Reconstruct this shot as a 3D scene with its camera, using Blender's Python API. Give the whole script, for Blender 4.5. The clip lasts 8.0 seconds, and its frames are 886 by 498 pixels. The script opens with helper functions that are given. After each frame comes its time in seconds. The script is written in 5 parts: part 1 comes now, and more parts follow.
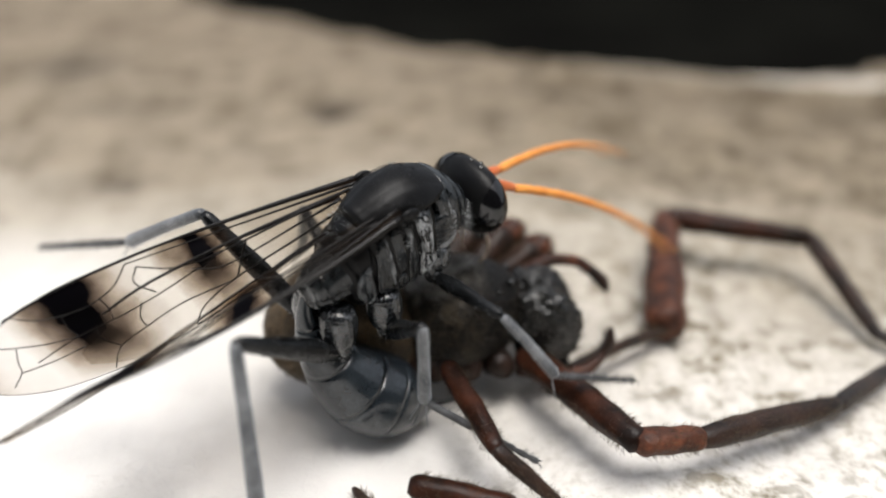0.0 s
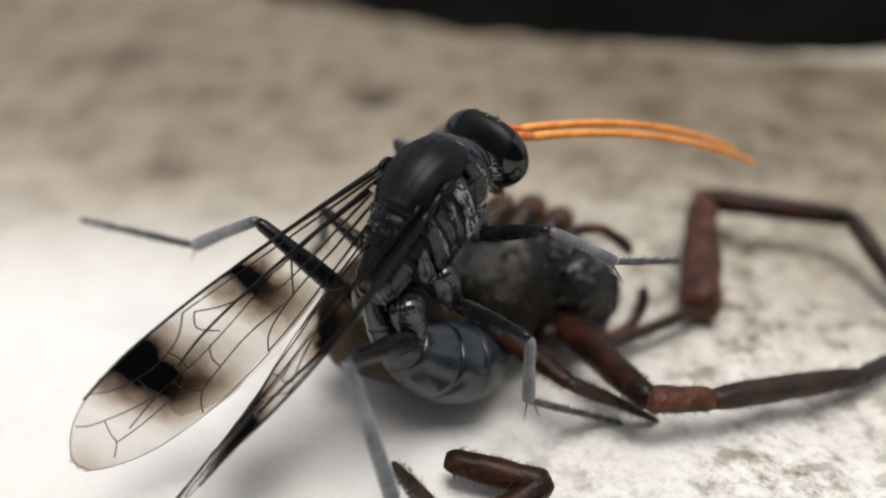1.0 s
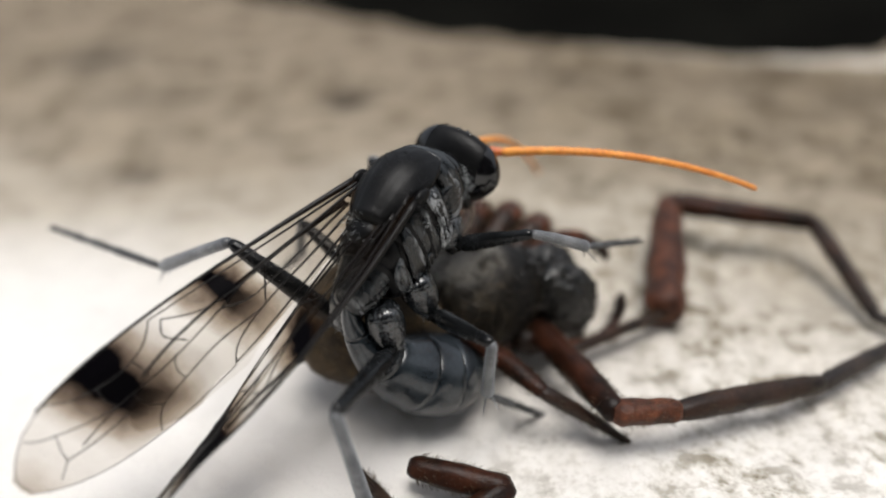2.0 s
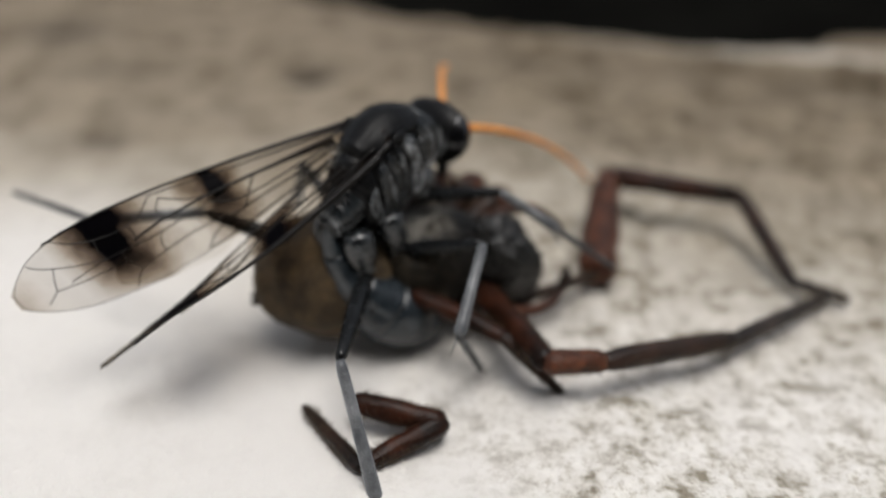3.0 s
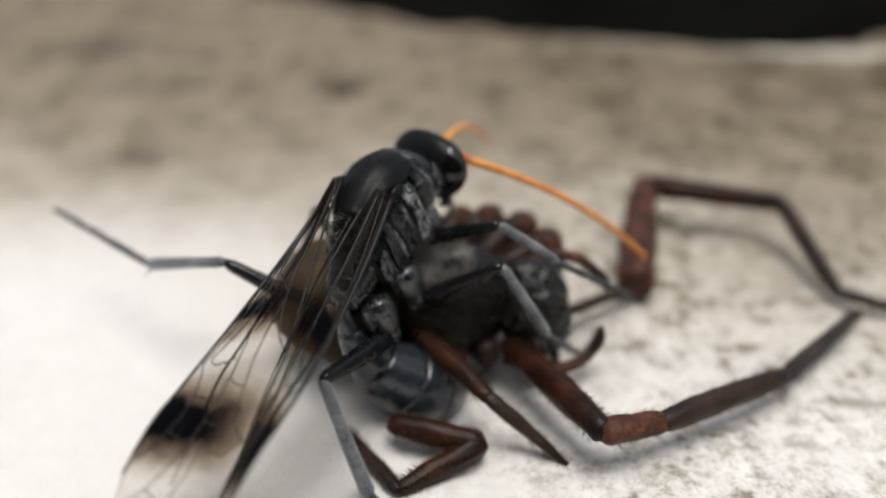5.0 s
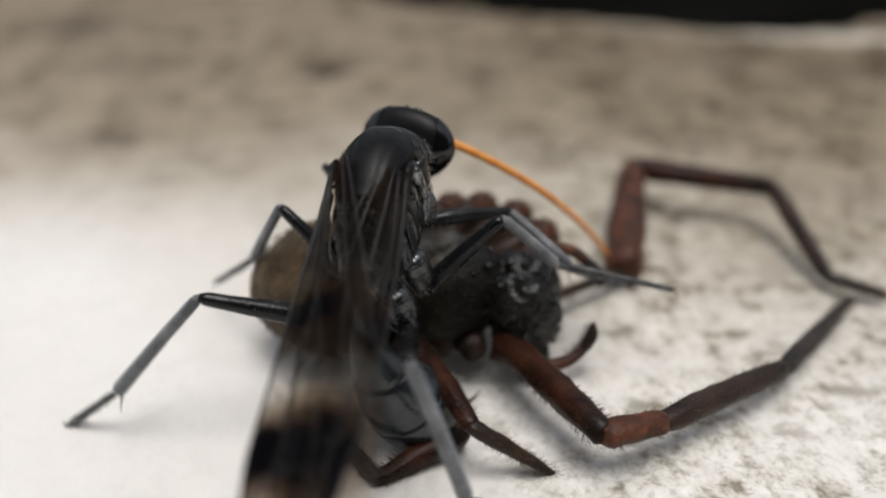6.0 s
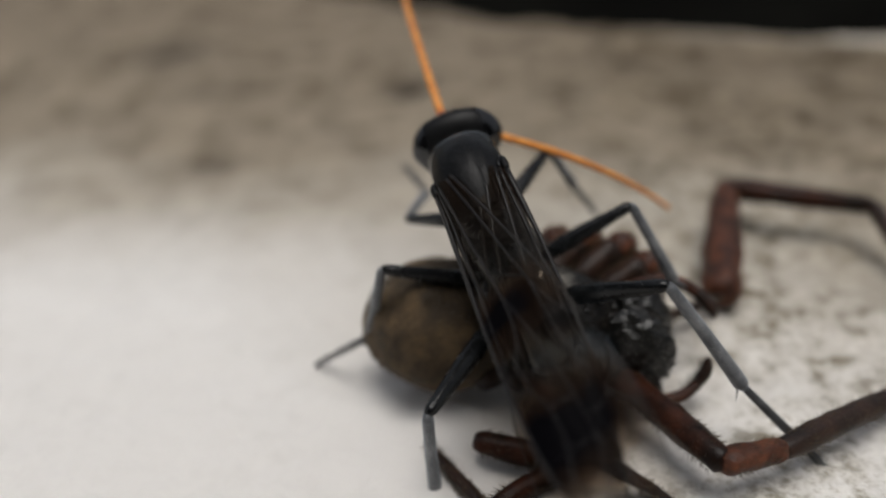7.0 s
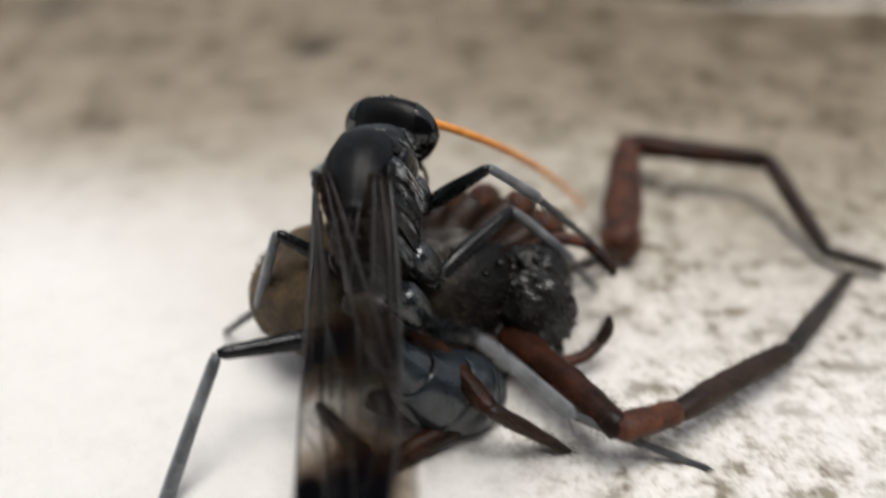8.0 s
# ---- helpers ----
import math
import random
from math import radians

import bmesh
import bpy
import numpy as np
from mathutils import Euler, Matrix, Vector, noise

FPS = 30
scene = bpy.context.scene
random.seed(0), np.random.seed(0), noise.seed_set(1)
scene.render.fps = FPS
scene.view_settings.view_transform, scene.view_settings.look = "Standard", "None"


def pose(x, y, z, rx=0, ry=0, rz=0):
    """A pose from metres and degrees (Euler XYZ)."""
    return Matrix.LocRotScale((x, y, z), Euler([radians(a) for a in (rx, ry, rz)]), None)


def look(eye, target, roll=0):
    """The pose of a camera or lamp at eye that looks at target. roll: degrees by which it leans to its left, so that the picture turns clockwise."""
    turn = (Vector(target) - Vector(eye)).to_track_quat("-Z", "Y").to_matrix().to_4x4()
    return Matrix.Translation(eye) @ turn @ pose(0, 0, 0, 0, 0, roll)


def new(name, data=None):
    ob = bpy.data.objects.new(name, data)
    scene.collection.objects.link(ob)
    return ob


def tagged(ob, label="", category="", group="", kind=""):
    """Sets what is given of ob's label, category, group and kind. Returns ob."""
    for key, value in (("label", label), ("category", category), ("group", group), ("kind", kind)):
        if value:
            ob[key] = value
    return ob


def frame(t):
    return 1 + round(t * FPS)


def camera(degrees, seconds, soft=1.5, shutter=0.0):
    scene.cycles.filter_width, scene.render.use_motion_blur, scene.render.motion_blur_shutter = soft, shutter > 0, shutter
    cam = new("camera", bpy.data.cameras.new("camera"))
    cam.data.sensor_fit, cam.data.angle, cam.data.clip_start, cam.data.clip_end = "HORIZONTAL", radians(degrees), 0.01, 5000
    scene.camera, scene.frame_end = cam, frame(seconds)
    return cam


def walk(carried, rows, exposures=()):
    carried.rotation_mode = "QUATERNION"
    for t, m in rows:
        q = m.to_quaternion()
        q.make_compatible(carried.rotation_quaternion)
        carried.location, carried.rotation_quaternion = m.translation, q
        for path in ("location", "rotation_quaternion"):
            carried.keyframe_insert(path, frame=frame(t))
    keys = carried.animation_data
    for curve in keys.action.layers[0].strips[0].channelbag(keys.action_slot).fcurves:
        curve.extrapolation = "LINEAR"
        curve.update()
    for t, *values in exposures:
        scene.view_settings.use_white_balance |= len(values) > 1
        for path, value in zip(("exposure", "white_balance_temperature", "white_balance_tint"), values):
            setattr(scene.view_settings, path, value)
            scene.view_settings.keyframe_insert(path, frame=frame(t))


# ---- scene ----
from mathutils import Quaternion

U = 0.00125  # metres for one unit of the plan (a wasp with a body of 13 mm)

# camera: seconds, place in units, turn in degrees
CAM = (
    (0, -0.98, -23.14, 13.39, 60.59, -1, -1.87), (0.5, -0.48, -23.3, 13.48, 59.16, -0.23, -1.21),
    (0.8, -0.19, -23.47, 13.7, 58.71, 0.93, -0.4), (1, -0.64, -23.63, 13.7, 59.37, 1.15, 0.87),
    (1.2, -0.03, -23.7, 13.73, 59.66, 1.09, 1.05), (2.3, -0.31, -23.56, 13.94, 58.41, 0.28, -0.71),
    (2.5, -0.06, -23.94, 13.81, 57.27, 0.04, -0.77), (3, 0.32, -25.38, 13.86, 58.83, -1.58, -1.58),
    (3.5, 0.19, -24.8, 14.6, 60.89, -0.97, -1.45), (4, 0.19, -25.34, 15, 61.81, -0.08, 0.09),
    (4.2, 0.64, -25.48, 14.77, 60.68, 0.37, -0.31), (5.3, 0.23, -24.81, 14.03, 58.35, 0.44, -0.01),
    (5.5, 0.37, -24.72, 13.95, 57.87, 0.33, -0.19), (6, 0.42, -24.51, 13.67, 57.99, -0.25, -0.63),
    (6.3, 0.61, -24.55, 13.79, 57.73, 0.11, 0.05), (6.5, 0.44, -24.37, 13.69, 55.93, 0.42, 0.01),
    (6.8, 0.16, -24.44, 14.17, 57.21, 1.57, 2.04), (7, -0.36, -24.44, 14.55, 58.1, 2.92, 2.87),
    (7.2, -0.37, -24.3, 14.37, 57.72, 3.25, 3.21), (7.5, -0.44, -23.29, 13.97, 58.3, 1.04, 0.62),
    (8, 0.3, -24.05, 13.79, 55.96, 0.46, -1.89),
)
cam = camera(56.0, 8.0, soft=1.9, shutter=0.5)
cam.data.dof.use_dof = True
cam.data.dof.focus_distance = 17.5 * U
cam.data.dof.aperture_fstop = 31.0
walk(cam, [(r[0], pose(r[1] * U, r[2] * U, r[3] * U, r[4], r[5], r[6])) for r in CAM],
     exposures=((0, 0.65), (0.5, 0.34), (1, 0.3), (2.5, 0.45), (3, 0.0), (3.5, -0.1), (4, 0.1), (5.5, 0.25), (6, 0.1), (6.5, 0.1), (7, -0.28), (7.5, -0.25), (8, 0.2)))

# ---- light: bright overcast day, the soft sun high over the ledge ----
world = bpy.data.worlds.new("world")
scene.world = world
world.use_nodes = True
sky = world.node_tree.nodes.new("ShaderNodeTexSky")
sky.sky_type, sky.sun_disc = "NISHITA", False
sky.sun_elevation, sky.sun_rotation = radians(80), radians(158)
sky.air_density, sky.dust_density = 1.0, 4.0
overcast = world.node_tree.nodes.new("ShaderNodeHueSaturation")
overcast.inputs["Saturation"].default_value = 0.35
world.node_tree.links.new(sky.outputs[0], overcast.inputs["Color"])
world.node_tree.links.new(overcast.outputs[0], world.node_tree.nodes["Background"].inputs[0])
world.node_tree.nodes["Background"].inputs[1].default_value = 0.13
sun = new("sun", bpy.data.lights.new("sun", "SUN"))
sun.data.energy, sun.data.angle, sun.data.color = 1.85, radians(32), (1.0, 0.975, 0.94)
sun.matrix_world = look((0.065, -0.161, 0.985), (0, 0, 0))


# ---- materials ----
class Mat:
    """A node material with its principled shader and short ways to add nodes."""

    def __init__(self, name, color, rough=0.5, spec=0.5, sheen=0.0, sheen_color=(1, 1, 1), metal=0.0):
        self.m = bpy.data.materials.new(name)
        self.m.use_nodes = True
        self.n, self.l = self.m.node_tree.nodes, self.m.node_tree.links
        self.p = self.n["Principled BSDF"]
        self.p.inputs["Base Color"].default_value = (*color, 1)
        self.p.inputs["Roughness"].default_value = rough
        self.p.inputs["Specular IOR Level"].default_value = spec
        self.p.inputs["Sheen Weight"].default_value = sheen
        self.p.inputs["Sheen Tint"].default_value = (*sheen_color, 1)
        self.p.inputs["Metallic"].default_value = metal
        self.co = self.n.new("ShaderNodeTexCoord").outputs["Object"]

    def noise(self, size, detail=4.0, rough=0.6, stretch=None):
        """Noise whose grain is about size units."""
        t = self.n.new("ShaderNodeTexNoise")
        t.inputs["Scale"].default_value = 1 / (size * U)
        t.inputs["Detail"].default_value, t.inputs["Roughness"].default_value = detail, rough
        src = self.co
        if stretch:
            mp = self.n.new("ShaderNodeMapping")
            mp.inputs["Scale"].default_value = stretch
            self.l.new(self.co, mp.inputs[0])
            src = mp.outputs[0]
        self.l.new(src, t.inputs["Vector"])
        return t.outputs["Fac"]

    def ramp(self, fac, *stops):
        r = self.n.new("ShaderNodeValToRGB")
        while len(r.color_ramp.elements) < len(stops):
            r.color_ramp.elements.new(0.5)
        for e, (at, c) in zip(r.color_ramp.elements, stops):
            e.position, e.color = at, (*c, 1) if len(c) == 3 else c
        self.l.new(fac, r.inputs[0])
        return r.outputs[0]

    def math(self, op, a, b=0.0, clamp=False):
        k = self.n.new("ShaderNodeMath")
        k.operation, k.use_clamp = op, clamp
        for s, v in zip(k.inputs, (a, b)):
            if isinstance(v, (int, float)):
                s.default_value = v
            else:
                self.l.new(v, s)
        return k.outputs[0]

    def mix(self, fac, a, b, blend="MIX"):
        k = self.n.new("ShaderNodeMix")
        k.data_type, k.blend_type = "RGBA", blend
        for s, v in zip((k.inputs[0], k.inputs[6], k.inputs[7]), (fac, a, b)):
            if isinstance(v, (int, float)):
                s.default_value = v
            elif isinstance(v, tuple):
                s.default_value = (*v, 1)
            else:
                self.l.new(v, s)
        return k.outputs[2]

    def xyz(self):
        s = self.n.new("ShaderNodeSeparateXYZ")
        self.l.new(self.co, s.inputs[0])
        return s.outputs

    def color(self, out):
        self.l.new(out, self.p.inputs["Base Color"])
        return self

    def rough(self, out):
        self.l.new(out, self.p.inputs["Roughness"])
        return self

    def bump(self, fac, strength, depth):
        b = self.n.new("ShaderNodeBump")
        b.inputs["Strength"].default_value, b.inputs["Distance"].default_value = strength, depth * U
        self.l.new(fac, b.inputs["Height"])
        self.l.new(b.outputs[0], self.p.inputs["Normal"])
        return self


def grainy(name, dark, light, size, rough, sheen=0.0, sheen_color=(1, 1, 1), bump=0.02, spec=0.5, fine=0.05, lo=0.4, hi=0.68, spread=0.3, wrinkle=0.0):
    """Two tones in soft patches over a fine grain."""
    m = Mat(name, dark, rough, spec, sheen, sheen_color)
    big = m.ramp(m.noise(size, 5), (lo, dark), (hi, light))
    small = m.ramp(m.noise(fine, 2), (0.3, (0.75, 0.75, 0.75)), (0.7, (1.2, 1.2, 1.2)))
    m.color(m.mix(1.0, big, small, "MULTIPLY"))
    m.rough(m.math("MULTIPLY_ADD", m.noise(size * 0.5, 3), 0.3))
    k = m.n[-1]
    k.inputs[1].default_value, k.inputs[2].default_value = spread, rough - spread / 2
    relief = m.noise(fine * 1.4, 3)
    if wrinkle:
        relief = m.math("ADD", relief, m.math("MULTIPLY", m.noise(0.32, 3), wrinkle))
    m.bump(relief, 0.6, bump)
    return m


CHITIN = grainy("black chitin", (0.0022, 0.0022, 0.0024), (0.0055, 0.0056, 0.0059), 0.8, 0.4, 0.0, (1, 1, 1), 0.012, 0.17, spread=0.14, wrinkle=0.8)


def bloomed(name, dark, mid, silver, rough, amount=1.0, spec=0.45):
    """Dark cuticle with upright streaks; silvery hair bloom and painted pale glints where the mesh carries them."""
    m = Mat(name, dark, rough, spec)
    streak = m.ramp(m.noise(0.34, 4, 0.65, stretch=(2.2, 2.2, 0.55)), (0.36, dark), (0.66, mid))
    bloom_glint = m.n.new("ShaderNodeAttribute")
    bloom_glint.attribute_name = "bloom_glint"
    fleck = m.ramp(m.noise(0.13, 3, 0.6, stretch=(1.8, 1.8, 0.5)), (0.44, (0.0,) * 3), (0.56, (amount,) * 3))
    m.color(m.mix(m.math("MULTIPLY", bloom_glint.outputs["Fac"], fleck, True), streak, silver))
    m.rough(m.ramp(m.noise(0.3, 4), (0.3, (rough - 0.1,) * 3), (0.7, (rough + 0.1,) * 3)))
    m.bump(m.math("ADD", m.noise(0.06, 3), m.math("MULTIPLY", m.noise(0.3, 2, 0.5, stretch=(2.4, 2.4, 0.6)), 4.0)), 0.5, 0.013)
    return m


PLEURA = bloomed("pruinose chitin", (0.003, 0.0036, 0.0042), (0.022, 0.026, 0.029), (0.6, 0.62, 0.64), 0.2, 1.0, 0.42)
COXA = bloomed("glassy black coxa", (0.003, 0.0035, 0.004), (0.014, 0.017, 0.02), (0.42, 0.44, 0.45), 0.16, 0.4, 0.8)
FEMUR = grainy("black femur", (0.003, 0.0033, 0.0036), (0.009, 0.01, 0.011), 0.5, 0.26, 0.0, (1, 1, 1), 0.012, 0.3, spread=0.16)
TIBIA = grainy("grey haired tibia", (0.045, 0.048, 0.053), (0.165, 0.17, 0.176), 0.7, 0.4, 0.35, (0.85, 0.92, 1.0), 0.02)
TARSUS = grainy("dark tarsus", (0.03, 0.03, 0.032), (0.07, 0.072, 0.075), 0.3, 0.5, 0.05, (1, 1, 1), 0.02)
GASTER = grainy("blue black gaster", (0.012, 0.016, 0.02), (0.034, 0.043, 0.05), 0.9, 0.2, 0.0, (1, 1, 1), 0.002, 0.6, spread=0.1, wrinkle=1.0)
EYE = Mat("compound eye", (0.0026, 0.0026, 0.0032), 0.12, 0.6)
EYE.bump(EYE.noise(0.04, 1), 0.08, 0.004)
OCELLUS = Mat("ocellus", (0.02, 0.018, 0.015), 0.08, 0.7)
ORANGE = grainy("orange antenna", (0.62, 0.2, 0.025), (0.78, 0.31, 0.05), 0.5, 0.5, 0.25, (1, 0.7, 0.4), 0.02)
SCAPE = grainy("red orange scape", (0.42, 0.085, 0.022), (0.6, 0.16, 0.04), 0.3, 0.42, 0.1, (1, 0.6, 0.4), 0.02)
PILE = Mat("dark pile", (0.02, 0.02, 0.021), 0.45, 0.3)
SILVER = Mat("silver hair", (0.3, 0.315, 0.32), 0.35, 0.6)
VEIN = grainy("wing vein", (0.003, 0.0024, 0.0022), (0.008, 0.006, 0.0052), 0.5, 0.36, 0.0, (1, 1, 1), 0.01, 0.3)
PALP = grainy("pale palp", (0.22, 0.17, 0.13), (0.42, 0.34, 0.27), 0.2, 0.5, 0.1, (1, 1, 1), 0.01)

SP_ABD = grainy("brown haired abdomen", (0.028, 0.018, 0.0085), (0.1, 0.066, 0.033), 0.7, 0.75, 0.1, (0.8, 0.7, 0.55), 0.05, 0.3, 0.09)
SP_CAR = grainy("dark haired carapace", (0.009, 0.007, 0.005), (0.06, 0.05, 0.04), 0.6, 0.5, 0.0, (0.8, 0.78, 0.7), 0.06, 0.2, 0.08, wrinkle=2.0)
cx, cy, cz = SP_CAR.xyz()
median = SP_CAR.ramp(SP_CAR.math("DIVIDE", SP_CAR.math("ABSOLUTE", cy), 2 * U), (0.26, (0.95,) * 3), (0.45, (0.0,) * 3))
face = SP_CAR.ramp(SP_CAR.math("DIVIDE", cx, 3 * U), (0.46, (1.0,) * 3), (0.6, (0.0,) * 3))
blotch = SP_CAR.ramp(SP_CAR.noise(0.55, 5), (0.42, (0.05,) * 3), (0.56, (1.0,) * 3))
olive = SP_CAR.ramp(SP_CAR.noise(0.4, 6, 0.7), (0.38, (0.003, 0.0024, 0.0018)), (0.5, (0.012, 0.0092, 0.0058)), (0.68, (0.05, 0.039, 0.024)))
pale_hair = SP_CAR.mix(SP_CAR.math("MULTIPLY", median, blotch), olive, (0.17, 0.16, 0.14))
SP_CAR.color(SP_CAR.mix(face, (0.007, 0.0065, 0.006), pale_hair))
SP_CHEL = grainy("black chelicera", (0.003, 0.003, 0.0028), (0.012, 0.0115, 0.0095), 0.3, 0.26, 0.0, (1, 1, 1), 0.05, 0.45, 0.07, spread=0.12, wrinkle=0.6)
SP_RED = grainy("red brown cuticle", (0.008, 0.0038, 0.0025), (0.042, 0.0135, 0.0068), 0.8, 0.4, 0.0, (1, 1, 1), 0.03, 0.16, 0.08)
SP_KNEE = grainy("orange brown cuticle", (0.028, 0.01, 0.0055), (0.115, 0.038, 0.018), 0.5, 0.5, 0.0, (1, 1, 1), 0.06, 0.25, 0.1, wrinkle=1.5)
SP_BROWN = grainy("dark brown cuticle", (0.009, 0.0056, 0.0042), (0.034, 0.0165, 0.0105), 0.8, 0.45, 0.0, (1, 1, 1), 0.04, 0.25, 0.08)
SP_DARK = grainy("blackish cuticle", (0.009, 0.0078, 0.0075), (0.036, 0.026, 0.022), 0.9, 0.42, 0.0, (1, 1, 1), 0.04, 0.25, 0.08)
SP_HAIR = Mat("pale bristle", (0.12, 0.113, 0.1), 0.5, 0.2)
SP_OLIVEHAIR = Mat("olive bristle", (0.024, 0.018, 0.011), 0.5, 0.2)
SP_BROWNHAIR = Mat("brown bristle", (0.075, 0.05, 0.027), 0.5, 0.3)
SP_DARKHAIR = Mat("dark bristle", (0.035, 0.026, 0.02), 0.4, 0.5)


def membrane_material(banded=True):
    """Clear, faintly smoky membrane with two dark brown cross bands that fade towards the trailing edge."""
    m = Mat("banded wing membrane" if banded else "smoky wing membrane", (0.02, 0.013, 0.012), 0.3, 0.015)
    f, c = m.n.new("ShaderNodeAttribute"), m.n.new("ShaderNodeAttribute")
    f.attribute_name, c.attribute_name = "along", "chord"
    wob = m.math("MULTIPLY", m.math("SUBTRACT", m.noise(0.9, 3, 0.5), 0.5), 0.1)
    bow = m.math("MULTIPLY", c.outputs["Fac"], 0.035)
    along = m.math("ADD", m.math("ADD", f.outputs["Fac"], wob), bow)
    if banded:
        inner = m.ramp(along, (0.335, (0.0,) * 3), (0.37, (0.4,) * 3), (0.4, (0.95,) * 3), (0.435, (0.97,) * 3), (0.465, (0.5,) * 3), (0.51, (0.0,) * 3))
        outer = m.ramp(along, (0.55, (0.0,) * 3), (0.6, (0.18,) * 3), (0.64, (0.55,) * 3), (0.68, (0.96,) * 3), (0.755, (0.98,) * 3), (0.79, (0.7,) * 3), (0.83, (0.2,) * 3), (0.88, (0.0,) * 3))
        near_lead = m.ramp(c.outputs["Fac"], (0.3, (1, 1, 1)), (0.5, (0.93, 0.93, 0.93)), (0.7, (0.68, 0.68, 0.68)), (1.0, (0.35, 0.35, 0.35)))
        short = m.ramp(c.outputs["Fac"], (0.45, (1, 1, 1)), (0.65, (0.93, 0.93, 0.93)), (0.82, (0.6, 0.6, 0.6)), (1.0, (0.2, 0.2, 0.2)))
        haze = m.ramp(along, (0.0, (0.4,) * 3), (0.16, (0.22,) * 3), (0.33, (0.06,) * 3), (0.6, (0.03,) * 3), (0.86, (0.06,) * 3), (0.94, (0.1,) * 3), (1.0, (0.3,) * 3))
        cover = m.math("ADD", m.math("ADD", m.math("MULTIPLY", inner, near_lead), m.math("MULTIPLY", outer, short)), haze, True)
    else:
        dark = m.ramp(along, (0.0, (0.06,) * 3), (0.35, (0.03,) * 3), (0.8, (0.05,) * 3), (1.0, (0.2,) * 3))
        cover = m.math("MULTIPLY", dark, m.ramp(c.outputs["Fac"], (0.0, (1, 1, 1)), (1.0, (0.8, 0.8, 0.8))), True)
    m.color(m.ramp(cover, (0.05, (0.007, 0.0065, 0.0065)), (0.3, (0.02, 0.012, 0.0075)), (0.7, (0.009, 0.0055, 0.004)), (0.9, (0.002, 0.0018, 0.0024))))
    m.bump(m.noise(0.5, 2, stretch=(0.4, 1.6, 1)), 0.5, 0.04)
    m.l.new(m.ramp(cover, (0.05, (0.22,) * 3), (0.3, (0.06,) * 3), (0.6, (0.012,) * 3)), m.p.inputs["Specular IOR Level"])
    clear_shader = m.n.new("ShaderNodeBsdfTransparent")
    m.l.new(m.ramp(cover, (0.03, (0.93, 0.915, 0.89)), (0.1, (0.88, 0.855, 0.82)), (0.45, (0.74, 0.64, 0.53)), (0.85, (0.5, 0.37, 0.28))), clear_shader.inputs[0])
    gloss = m.n.new("ShaderNodeFresnel")
    gloss.inputs[0].default_value = 1.35
    total = m.math("ADD", cover, m.math("MULTIPLY", gloss.outputs[0], 0.22), True)
    mixed = m.n.new("ShaderNodeMixShader")
    m.l.new(total, mixed.inputs[0])
    m.l.new(clear_shader.outputs[0], mixed.inputs[1])
    m.l.new(m.p.outputs[0], mixed.inputs[2])
    m.l.new(mixed.outputs[0], m.n["Material Output"].inputs[0])
    return m


WING_LEN = 8.7
MEMBRANE, HIND_MEMBRANE = membrane_material(), membrane_material(False)


